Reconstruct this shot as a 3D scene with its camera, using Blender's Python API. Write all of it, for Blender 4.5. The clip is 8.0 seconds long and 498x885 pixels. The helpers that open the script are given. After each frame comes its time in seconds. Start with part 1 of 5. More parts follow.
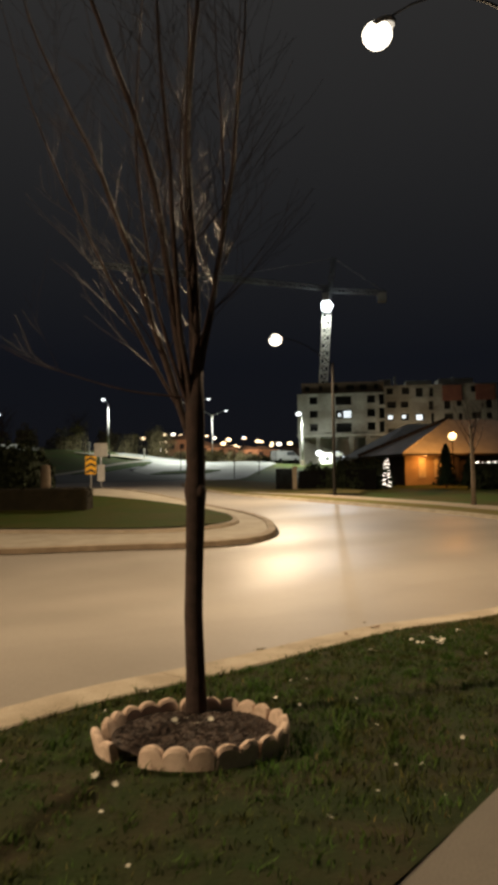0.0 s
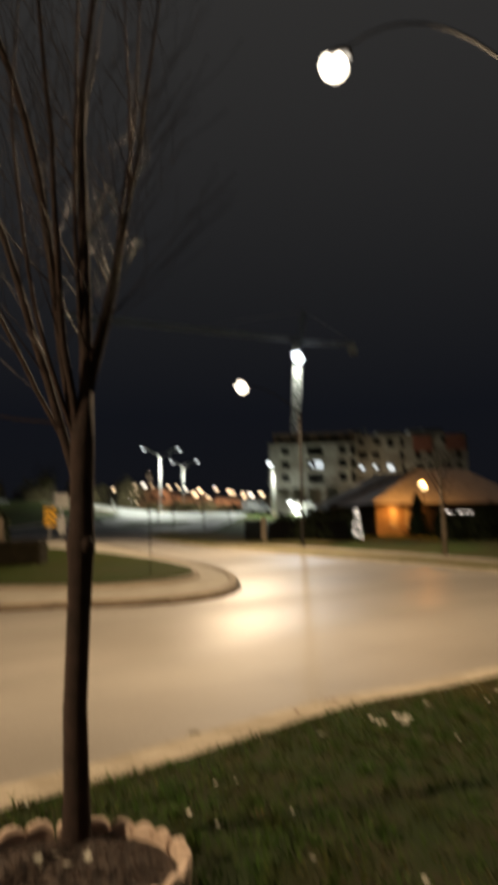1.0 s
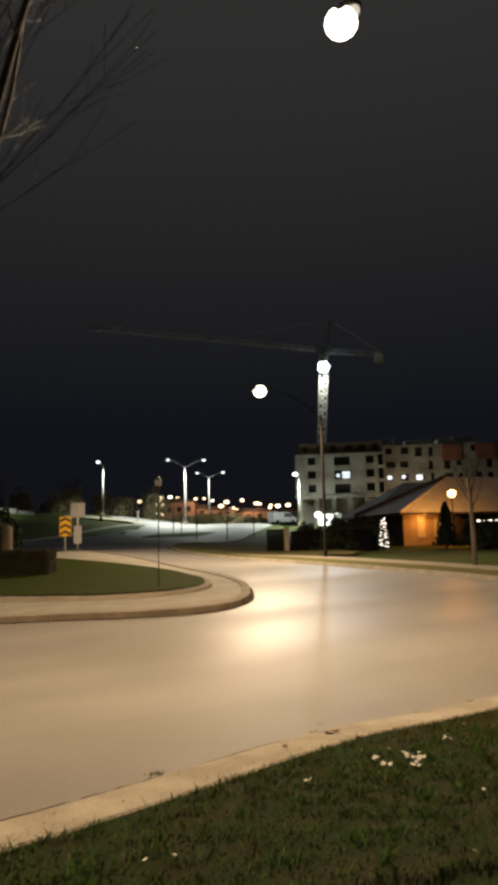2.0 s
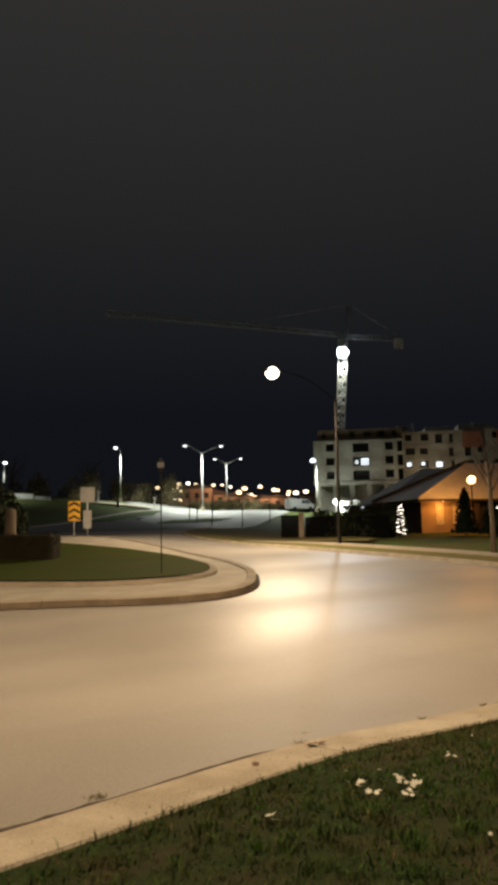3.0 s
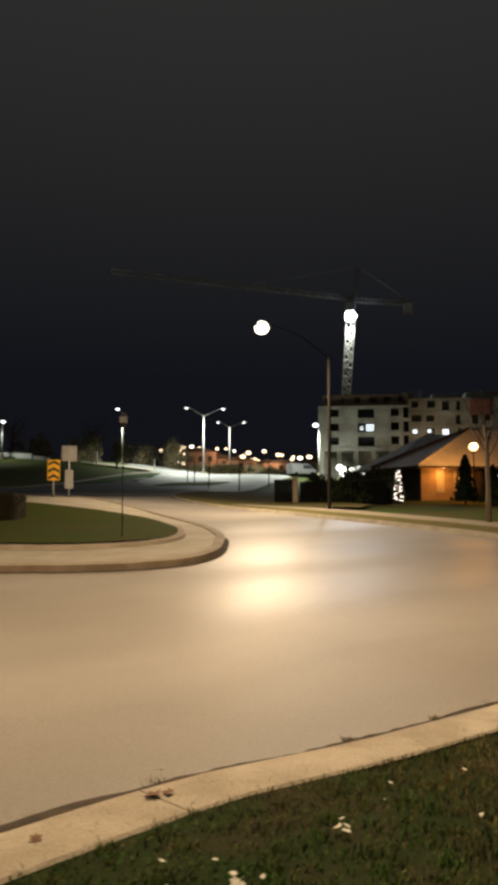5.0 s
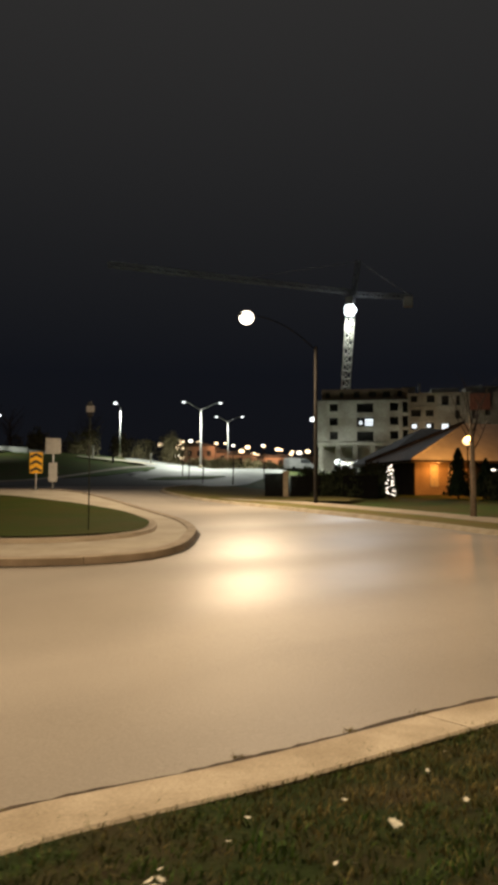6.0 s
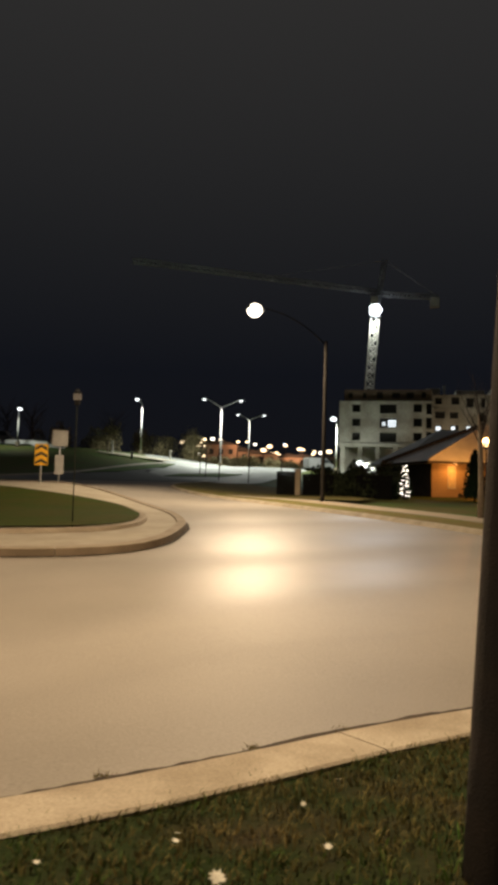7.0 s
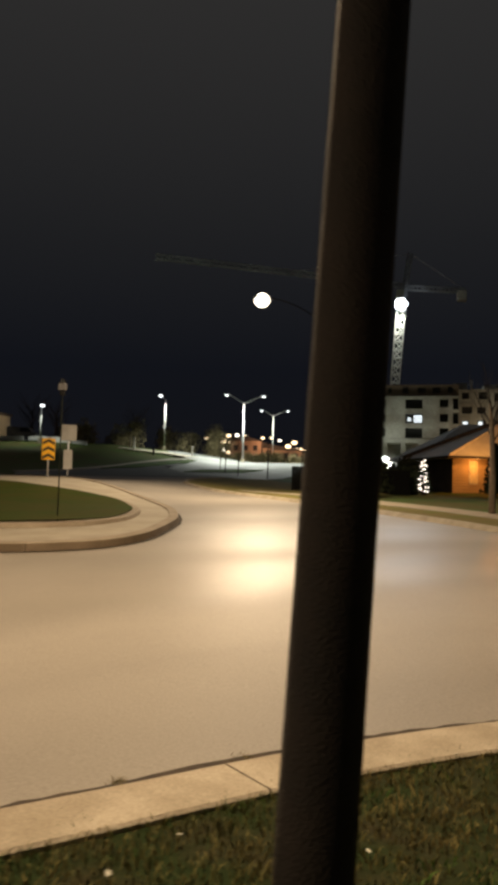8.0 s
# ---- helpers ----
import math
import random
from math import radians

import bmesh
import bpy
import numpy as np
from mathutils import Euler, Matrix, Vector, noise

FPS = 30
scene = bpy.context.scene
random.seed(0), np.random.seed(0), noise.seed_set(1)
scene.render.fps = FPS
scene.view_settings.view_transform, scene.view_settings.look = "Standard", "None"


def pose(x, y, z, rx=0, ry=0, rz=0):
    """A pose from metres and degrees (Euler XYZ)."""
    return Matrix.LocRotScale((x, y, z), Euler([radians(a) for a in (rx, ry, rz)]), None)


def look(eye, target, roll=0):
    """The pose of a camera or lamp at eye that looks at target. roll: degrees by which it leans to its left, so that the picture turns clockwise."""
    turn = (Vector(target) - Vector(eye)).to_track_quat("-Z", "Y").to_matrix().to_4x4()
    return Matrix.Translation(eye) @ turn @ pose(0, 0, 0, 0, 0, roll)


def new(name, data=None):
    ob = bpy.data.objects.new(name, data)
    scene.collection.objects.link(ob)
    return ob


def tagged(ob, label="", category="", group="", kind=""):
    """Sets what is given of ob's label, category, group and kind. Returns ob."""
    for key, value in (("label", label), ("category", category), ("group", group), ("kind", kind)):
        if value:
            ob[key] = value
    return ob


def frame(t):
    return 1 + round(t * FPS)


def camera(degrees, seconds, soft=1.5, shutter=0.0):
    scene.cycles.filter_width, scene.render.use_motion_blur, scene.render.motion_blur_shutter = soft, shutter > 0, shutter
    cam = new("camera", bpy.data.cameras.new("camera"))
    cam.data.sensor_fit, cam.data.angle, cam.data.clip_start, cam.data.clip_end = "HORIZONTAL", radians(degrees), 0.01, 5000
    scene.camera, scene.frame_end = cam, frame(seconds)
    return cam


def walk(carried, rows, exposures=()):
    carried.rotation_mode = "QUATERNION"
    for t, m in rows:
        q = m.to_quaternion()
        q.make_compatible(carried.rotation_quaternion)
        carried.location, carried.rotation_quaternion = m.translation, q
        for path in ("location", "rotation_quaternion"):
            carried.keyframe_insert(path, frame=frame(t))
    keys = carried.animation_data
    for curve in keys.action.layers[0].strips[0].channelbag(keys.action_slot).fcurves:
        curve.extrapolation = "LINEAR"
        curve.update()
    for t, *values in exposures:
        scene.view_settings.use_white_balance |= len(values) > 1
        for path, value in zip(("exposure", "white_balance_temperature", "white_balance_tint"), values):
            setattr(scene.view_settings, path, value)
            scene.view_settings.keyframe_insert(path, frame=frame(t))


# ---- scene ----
cam = camera(38.0, 8.0, soft=4.5, shutter=0.4)
PATH = [
    (0, (1.391, 0.697, 1.833), (1.1408, 2.9796, 1.955), -1.0),
    (0.5, (1.426, 1.299, 1.824), (1.2466, 3.5845, 2.0114), -1.5),
    (0.9, (1.628, 1.755, 1.817), (1.4712, 4.0363, 2.0636), -1.34),
    (0.9667, (1.662, 1.831, 1.816), (1.5231, 4.1136, 2.0614), -1.3),
    (1.0, (1.679, 1.869, 1.815), (1.5178, 4.1459, 2.097), -1.3),
    (1.0333, (1.692, 1.919, 1.807), (1.5084, 4.1895, 2.1249), -1.3),
    (1.1, (1.717, 2.019, 1.79), (1.5498, 4.2937, 2.0863), -1.24),
    (1.5, (1.869, 2.619, 1.692), (1.6893, 4.891, 2.0044), -1.0),
    (2, (2.021, 3.269, 1.654), (1.7733, 5.5326, 1.9757), -1.5),
    (3.5, (2.471, 4.875, 1.57), (2.1413, 7.1357, 1.8273), -0.8),
    (4, (2.666, 5.427, 1.564), (2.3264, 7.6889, 1.8032), -0.3),
    (4.5, (2.789, 5.955, 1.559), (2.4518, 8.2213, 1.7618), -0.1),
    (5.9, (3.717, 7.137, 1.468), (3.3718, 9.4057, 1.618), 0.09),
    (6, (3.783, 7.221, 1.462), (3.4362, 9.4898, 1.618), 0.1),
    (6.1, (3.862, 7.325, 1.445), (3.5092, 9.5923, 1.6078), 0.32),
    (6.4, (4.101, 7.639, 1.394), (3.7234, 9.9008, 1.568), 0.98),
    (6.4667, (4.154, 7.708, 1.383), (3.791, 9.9749, 1.5257), 1.2),
    (6.5, (4.18, 7.743, 1.377), (3.796, 10.0042, 1.5482), 1.2),
    (6.5333, (4.204, 7.767, 1.372), (3.7989, 10.0226, 1.5718), 1.2),
    (6.6, (4.253, 7.816, 1.370), (3.8619, 10.0768, 1.5327), 1.24),
    (7, (4.546, 8.109, 1.334), (4.1204, 10.3626, 1.4876), 1.4),
    (7.5, (4.896, 8.6, 1.337), (4.424, 10.8468, 1.4639), 0.9),
    (8, (5.282, 9.132, 1.271), (4.7691, 11.37, 1.4122), 1.4),
]
walk(cam, [(t, look(eye, target, roll)) for t, eye, target, roll in PATH])

# ---- world and lights ----
world = bpy.data.worlds.new("night_sky")
scene.world = world
world.use_nodes = True
wn, wl = world.node_tree.nodes, world.node_tree.links
coord, sep, ramp = wn.new("ShaderNodeTexCoord"), wn.new("ShaderNodeSeparateXYZ"), wn.new("ShaderNodeValToRGB")
wl.new(coord.outputs["Generated"], sep.inputs[0])
wl.new(sep.outputs["Z"], ramp.inputs[0])
for spot, tone in ((0.0, (0.0060, 0.0063, 0.0082, 1)), (0.16, (0.0056, 0.0064, 0.0094, 1)), (0.32, (0.0125, 0.0128, 0.0142, 1)), (0.62, (0.028, 0.0270, 0.0262, 1))):
    e = ramp.color_ramp.elements.new(spot)
    e.color = tone
ramp.color_ramp.elements.remove(ramp.color_ramp.elements[0])
ramp.color_ramp.elements[-1].color = (0.034, 0.033, 0.032, 1)
wl.new(ramp.outputs[0], wn["Background"].inputs["Color"])
wn["Background"].inputs["Strength"].default_value = 1.0

WARM, COOL, AMBER = (1.0, 0.73, 0.445), (0.95, 1.0, 0.87), (1.0, 0.38, 0.07)


def lamp_light(name, place, power, colour, radius=0.2, down=0.0):
    """A lamp's light: a point, or a wide downward cone where down gives the degrees."""
    data = bpy.data.lights.new(name, "SPOT" if down else "POINT")
    data.energy, data.color, data.shadow_soft_size = power, colour, radius
    if down:
        data.spot_size, data.spot_blend = radians(down), 0.5
    ob = new(name, data)
    ob.location = place
    return ob


lamp_light("street_light", (2.6, 15.1, 10.4), 7100, WARM, 0.25, 165)
lamp_light("street_light", (-1.32, 40.05, 9.15), 7400, (1.0, 0.765, 0.50), 0.25, 165)
lamp_light("street_light", (-14.0, -1.0, 9.8), 14000, WARM, 0.25, 165)
lamp_light("lot_light", (-46.7, 150.6, 19.6), 17000, COOL, 0.3, 134)
lamp_light("lot_light", (-26.6, 129.0, 16.8), 19000, COOL, 0.3, 146)
lamp_light("lot_light", (-20.3, 129.0, 16.6), 16000, COOL, 0.3, 160)
lamp_light("lot_light", (-22.0, 163.0, 17.7), 14000, COOL, 0.3, 170)
lamp_light("lot_light", (-3.2, 117.0, 12.4), 11500, COOL, 0.3, 170)
lamp_light("lot_light", (-50.7, 108.0, 12.9), 1300, COOL, 0.3, 120)
lamp_light("crane_flood", (1.6, 181.0, 44.5), 26000, (0.85, 0.93, 1.0), 0.9, 56).rotation_euler = (radians(-74), 0, 0)
lamp_light("crane_flood", (1.4, 182.6, 44.0), 9000, COOL, 0.9, 140)
lamp_light("town_light", (-34.0, 196.0, 12.5), 2200, (1.0, 0.52, 0.27), 0.5)
lamp_light("town_light", (-20.0, 196.0, 11.5), 2600, (1.0, 0.52, 0.27), 0.5)
lamp_light("site_light", (-0.5, 159.0, 7.0), 2400, COOL, 0.6)
lamp_light("site_light", (20.0, 163.0, 10.0), 1300, WARM, 0.6)
lamp_light("shop_light", (-62.8, 118.6, 12.4), 800, WARM, 0.3)
lamp_light("porch_light", (11.75, 62.4, 5.5), 850, AMBER, 0.25)
lamp_light("soffit_light", (9.9, 65.75, 3.4), 70, AMBER, 0.12)

# ---- terrain ----
RISE = [(-60, 2.0), (-5, 0.9), (0, 0.5), (3, 0.22), (5, 0.10), (7, 0.03), (9.4, -0.10), (11, -0.22), (13, -0.36), (14.5, -0.39), (16, -0.33), (26.8, 0.28), (42.7, 0.92),
        (57, 1.1), (85, 1.9), (120, 4.6), (168, 5.5), (260, 7.5), (700, 16.0), (3000, 20.0)]
RISE_Y, RISE_Z = [a for a, b in RISE], [b for a, b in RISE]


def ease(v):
    v = np.clip(v, 0.0, 1.0)
    return v * v * (3 - 2 * v)


def level(x, y):
    """Height of the ground at a place of the plan."""
    z = np.mean([np.interp(y + d, RISE_Y, RISE_Z) for d in (-1.2, -0.6, 0.0, 0.6, 1.2)], axis=0)
    z = z + 0.55 * ease((-2 - x) / 10) * ease((y - 26) / 14) + 3.3 * ease((-x - 18) / 35) * ease((y - 70) / 45)
    return z

# ---- materials ----


def mat(name, colour, rough=0.8, second=None, scale=6.0, fine=60.0, bump=0.2, metal=0.0, spec=0.5, mix=(0.35, 0.65), grain=0.25, island=False):
    """A surface with stains at one scale and grain at a finer one, both in metres of the world or of the object."""
    m = bpy.data.materials.new(name)
    m.use_nodes = True
    n, l = m.node_tree.nodes, m.node_tree.links
    b = n["Principled BSDF"]
    b.inputs["Roughness"].default_value, b.inputs["Metallic"].default_value = rough, metal
    b.inputs["Specular IOR Level"].default_value = spec
    tc = n.new("ShaderNodeTexCoord")
    big, small = n.new("ShaderNodeTexNoise"), n.new("ShaderNodeTexNoise")
    big.inputs["Scale"].default_value, big.inputs["Detail"].default_value = scale, 5
    small.inputs["Scale"].default_value, small.inputs["Detail"].default_value = fine, 3
    for t in (big, small):
        l.new(tc.outputs["Object"], t.inputs["Vector"])
    r = n.new("ShaderNodeValToRGB")
    r.color_ramp.elements[0].position, r.color_ramp.elements[1].position = mix
    r.color_ramp.elements[0].color = (*colour, 1)
    r.color_ramp.elements[1].color = (*(second or tuple(c * 0.72 for c in colour)), 1)
    l.new(big.outputs["Fac"], r.inputs[0])
    mul = n.new("ShaderNodeMixRGB")
    mul.blend_type, mul.inputs[0].default_value = "OVERLAY", grain
    l.new(r.outputs[0], mul.inputs[1])
    l.new(small.outputs["Fac"], mul.inputs[2])
    out = mul
    if island:
        geo, hsv = n.new("ShaderNodeNewGeometry"), n.new("ShaderNodeHueSaturation")
        mr = n.new("ShaderNodeMapRange")
        mr.inputs["To Min"].default_value, mr.inputs["To Max"].default_value = 0.55, 1.5
        l.new(geo.outputs["Random Per Island"], mr.inputs["Value"])
        l.new(mr.outputs[0], hsv.inputs["Value"])
        l.new(mul.outputs[0], hsv.inputs["Color"])
        out = hsv
    l.new(out.outputs[0], b.inputs["Base Color"])
    if bump:
        bp = n.new("ShaderNodeBump")
        bp.inputs["Strength"].default_value, bp.inputs["Distance"].default_value = bump, 0.02
        l.new(small.outputs["Fac"], bp.inputs["Height"])
        l.new(bp.outputs[0], b.inputs["Normal"])
    return m


def glow(name, colour, strength):
    m = bpy.data.materials.new(name)
    m.use_nodes = True
    b = m.node_tree.nodes["Principled BSDF"]
    b.inputs["Base Color"].default_value = (0.8, 0.8, 0.8, 1)
    b.inputs["Emission Color"].default_value = (*colour, 1)
    b.inputs["Emission Strength"].default_value = strength
    return m


ASPHALT = mat("worn_pale_asphalt", (0.352, 0.317, 0.274), 0.6, (0.290, 0.260, 0.222), 0.22, 45, 0.25, grain=0.35, spec=0.45)


def tyre_tracks(m, x, y):
    """Curved bands of wear round a point, some polished and some dusty."""
    n, l = m.node_tree.nodes, m.node_tree.links
    b = n["Principled BSDF"]
    tc, away, wander, bands, tone, gloss, mul = (n.new("ShaderNode" + k) for k in ("TexCoord", "VectorMath", "TexNoise", "TexNoise", "MapRange", "MapRange", "MixRGB"))
    flat = n.new("ShaderNodeVectorMath")
    flat.operation, flat.inputs[1].default_value = "MULTIPLY", (1, 1, 0)
    away.operation, away.inputs[1].default_value = "DISTANCE", (x, y, 0)
    l.new(tc.outputs["Object"], flat.inputs[0])
    l.new(flat.outputs[0], away.inputs[0])
    wander.inputs["Scale"].default_value = 0.12
    l.new(tc.outputs["Object"], wander.inputs["Vector"])
    add = n.new("ShaderNodeMath")
    add.operation, add.inputs[1].default_value = "MULTIPLY_ADD", 3.0
    l.new(wander.outputs["Fac"], add.inputs[0])
    l.new(away.outputs["Value"], add.inputs[2])
    bands.noise_dimensions = "1D"
    bands.inputs["Scale"].default_value, bands.inputs["Detail"].default_value = 0.26, 1.5
    l.new(add.outputs[0], bands.inputs["W"])
    tone.inputs["From Min"].default_value, tone.inputs["From Max"].default_value = 0.32, 0.68
    tone.inputs["To Min"].default_value, tone.inputs["To Max"].default_value = 0.86, 1.07
    l.new(bands.outputs["Fac"], tone.inputs["Value"])
    # polished wheel tracks between dusty strips, as a share of 24 to 44 m from the middle
    gloss.inputs["From Min"].default_value, gloss.inputs["From Max"].default_value = 24.0, 44.0
    l.new(add.outputs[0], gloss.inputs["Value"])
    track, shine = n.new("ShaderNodeValToRGB"), n.new("ShaderNodeMapRange")
    track.color_ramp.interpolation = "EASE"
    for spot, polish in ((0.24, 0.15), (0.36, 0.35), (0.44, 0.95), (0.51, 1.0), (0.595, 0.45), (0.68, 0.85), (0.76, 0.7), (0.9, 0.1)):
        e = track.color_ramp.elements.new(spot)
        e.color = (polish, polish, polish, 1)
    l.new(gloss.outputs[0], track.inputs[0])
    shine.inputs["To Min"].default_value, shine.inputs["To Max"].default_value = 0.60, 0.43
    l.new(track.outputs[0], shine.inputs["Value"])
    level_up = n.new("ShaderNodeMapRange")
    level_up.inputs["To Min"].default_value, level_up.inputs["To Max"].default_value = 0.38, 0.60
    l.new(track.outputs[0], level_up.inputs["Value"])
    l.new(level_up.outputs[0], b.inputs["Specular IOR Level"])
    dust, both = n.new("ShaderNodeMapRange"), n.new("ShaderNodeMath")
    dust.inputs["From Min"].default_value, dust.inputs["From Max"].default_value = 29.6, 31.2
    dust.inputs["To Min"].default_value, dust.inputs["To Max"].default_value = 0.72, 1.0
    l.new(add.outputs[0], dust.inputs["Value"])
    both.operation = "MULTIPLY"
    l.new(tone.outputs[0], both.inputs[0])
    l.new(dust.outputs[0], both.inputs[1])
    mul.blend_type, mul.inputs[0].default_value = "MULTIPLY", 1.0
    l.new(b.inputs["Base Color"].links[0].from_socket, mul.inputs[1])
    l.new(both.outputs[0], mul.inputs[2])
    l.new(mul.outputs[0], b.inputs["Base Color"])
    l.new(shine.outputs[0], b.inputs["Roughness"])


tyre_tracks(ASPHALT, 21.6, -5.64)
DARK_ASPHALT = mat("dark_asphalt", (0.11, 0.11, 0.11), 0.6, (0.08, 0.08, 0.08), 0.3, 30, 0.25)
LOT = mat("lot_paving", (0.26, 0.265, 0.25), 0.7, (0.15, 0.155, 0.145), 0.16, 20, 0.1)
CONCRETE = mat("kerb_concrete", (0.36, 0.308, 0.232), 0.85, (0.25, 0.207, 0.147), 2.2, 55, 0.35, grain=0.45)
WALK = mat("pavement_concrete", (0.42, 0.37, 0.29), 0.85, (0.34, 0.295, 0.225), 1.4, 70, 0.3)
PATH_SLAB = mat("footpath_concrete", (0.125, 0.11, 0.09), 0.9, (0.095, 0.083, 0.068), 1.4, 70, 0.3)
SOIL_GRASS = mat("lawn_soil", (0.015, 0.024, 0.006), 0.95, (0.030, 0.025, 0.012), 2.6, 30, 0.6, spec=0.1, mix=(0.42, 0.7))
BED_GRASS = mat("lush_grass", (0.065, 0.125, 0.028), 0.95, (0.075, 0.095, 0.030), 0.6, 14, 0.5, spec=0.1)
FAR_GRASS = mat("far_grass", (0.052, 0.090, 0.018), 0.95, (0.074, 0.066, 0.024), 0.35, 12, 0.6, spec=0.1)
VERGE_GRASS = mat("worn_verge_grass", (0.125, 0.128, 0.034), 0.95, (0.165, 0.125, 0.048), 0.8, 18, 0.6, spec=0.1)
SCRUB = mat("bare_scrub", (0.20, 0.165, 0.095), 0.9, (0.13, 0.11, 0.06), 0.5, 12, 0.3, spec=0.1, island=True)
LAWN_GRASS = mat("island_grass", (0.036, 0.056, 0.005), 0.95, (0.052, 0.052, 0.007), 0.7, 25, 0.6, spec=0.1)
DEAD_HEDGE = mat("brown_hedge_leaf", (0.026, 0.021, 0.012), 0.9, (0.017, 0.014, 0.008), 2, 40, 0.3, spec=0.15, island=True)
BLADE = mat("grass_blade", (0.042, 0.096, 0.012), 0.75, (0.050, 0.058, 0.012), 3.2, 25, 0.0, spec=0.2, mix=(0.40, 0.62), island=True)
STRAW = mat("straw_blade", (0.165, 0.128, 0.046), 0.8, (0.090, 0.085, 0.026), 2.0, 25, 0.0, spec=0.2, island=True)
BROWN_LEAF = mat("brown_leaf", (0.16, 0.075, 0.035), 0.8, (0.10, 0.05, 0.025), 12, 60, 0.2)
LEAF = mat("fallen_leaf", (0.52, 0.52, 0.47), 0.75, (0.30, 0.26, 0.18), 12, 60, 0.2, island=True)
BARK = mat("maple_bark", (0.050, 0.030, 0.025), 0.8, (0.026, 0.017, 0.014), 14, 120, 0.7, spec=0.25)
TWIG = mat("wet_twig", (0.030, 0.019, 0.016), 0.45, (0.018, 0.012, 0.010), 20, 120, 0.3, spec=0.18)
MULCH = mat("bark_mulch", (0.055, 0.034, 0.024), 0.95, (0.025, 0.018, 0.014), 22, 90, 1.0, island=True)
EDGING = mat("cast_edging", (0.62, 0.48, 0.38), 0.9, (0.46, 0.34, 0.26), 9, 130, 0.45, grain=0.4)
POLE_WOOD = mat("tarred_pole", (0.019, 0.013, 0.0105), 0.85, (0.010, 0.0075, 0.007), 5, 90, 0.5)
FAR_POLE = mat("weathered_pole", (0.020, 0.017, 0.014), 0.9, (0.014, 0.012, 0.010), 3, 60, 0.3, spec=0.2)
GALV = mat("galvanised_steel", (0.55, 0.56, 0.56), 0.45, (0.44, 0.45, 0.46), 3, 60, 0.1, metal=0.6)
LIGHT_POLE = mat("pale_lamp_post", (0.40, 0.40, 0.39), 0.6, (0.33, 0.33, 0.32), 2, 30, 0.1)
VAN_PAINT = mat("van_paint", (0.15, 0.15, 0.155), 0.45, (0.12, 0.12, 0.12), 2, 30, 0.0)
BLACK_STEEL = mat("black_painted_steel", (0.012, 0.0115, 0.011), 0.8, (0.009, 0.009, 0.009), 3, 40, 0.1, spec=0.2)
BEACON_STEEL = mat("dull_green_steel", (0.018, 0.022, 0.014), 0.8, (0.013, 0.015, 0.010), 4, 60, 0.2, spec=0.2)
HEAD = mat("lamp_housing", (0.16, 0.16, 0.165), 0.5, (0.12, 0.12, 0.125), 3, 40, 0.1)
SIGN_YELLOW = mat("yellow_sheeting", (0.86, 0.45, 0.02), 0.5, (0.78, 0.39, 0.015), 4, 60, 0.0)
SIGN_BLACK = mat("black_sheeting", (0.03, 0.026, 0.022), 0.5, bump=0.0)
SIGN_BACK = mat("sign_aluminium", (0.46, 0.44, 0.40), 0.55, (0.38, 0.36, 0.33), 3, 50, 0.05, metal=0.2)
JIB_STEEL = mat("dull_crane_steel", (0.22, 0.23, 0.25), 0.7, (0.17, 0.18, 0.19), 0.6, 10, 0.0)
CURTAIN = mat("drawn_curtain", (0.66, 0.56, 0.38), 0.85, (0.50, 0.42, 0.28), 5, 40, 0.2)
DIRT = mat("gutter_dirt", (0.026, 0.018, 0.012), 0.95, (0.055, 0.038, 0.024), 6, 70, 0.6)
STEEL = mat("crane_steel", (0.50, 0.50, 0.48), 0.6, (0.40, 0.40, 0.38), 0.6, 10, 0.0)
BUILDING = mat("raw_concrete", (0.44, 0.43, 0.385), 0.9, (0.27, 0.25, 0.21), 0.22, 3, 0.3, mix=(0.40, 0.62), grain=0.5)
SHEATHING = mat("brown_sheathing", (0.16, 0.11, 0.075), 0.9, (0.11, 0.075, 0.05), 0.4, 8, 0.2)
# Near-black colour that paints the shade inside the building's openings.
BUILDING_DARK = mat("interior_shade", (0.035, 0.034, 0.032), 0.9, bump=0.0)
RED_PANEL = mat("brick_red_panel", (0.36, 0.15, 0.10), 0.85, (0.28, 0.11, 0.08), 0.6, 14, 0.3)
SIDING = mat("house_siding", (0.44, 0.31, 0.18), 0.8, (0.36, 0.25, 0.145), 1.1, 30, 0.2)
# Dark brown trim colour; it also carries the shade of the house's side.
BROWN = mat("dark_brown_wall", (0.055, 0.040, 0.032), 0.85, (0.035, 0.026, 0.022), 1.5, 30, 0.3)
ISLAND_KERB = mat("brown_concrete", (0.17, 0.125, 0.082), 0.9, (0.11, 0.08, 0.05), 1.6, 50, 0.35, grain=0.4)
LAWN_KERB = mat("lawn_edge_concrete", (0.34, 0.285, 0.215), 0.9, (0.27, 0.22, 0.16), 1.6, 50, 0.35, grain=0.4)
SHOP_WALL = mat("cream_render", (0.55, 0.49, 0.38), 0.9, (0.44, 0.39, 0.30), 0.6, 14, 0.2)
WHITE_WALL = mat("white_wall_paint", (0.72, 0.72, 0.69), 0.85, (0.55, 0.55, 0.52), 0.7, 14, 0.2)
PALE_BARK = mat("pale_bark", (0.24, 0.19, 0.14), 0.85, (0.16, 0.125, 0.09), 9, 70, 0.4)
SHINGLE = mat("grey_shingle", (0.74, 0.74, 0.70), 0.9, (0.62, 0.62, 0.59), 1.2, 40, 0.5)
DARK_STRIP = mat("dark_roof_strip", (0.045, 0.045, 0.047), 0.9, bump=0.4)
FASCIA = mat("white_fascia", (0.62, 0.60, 0.56), 0.7, bump=0.05)
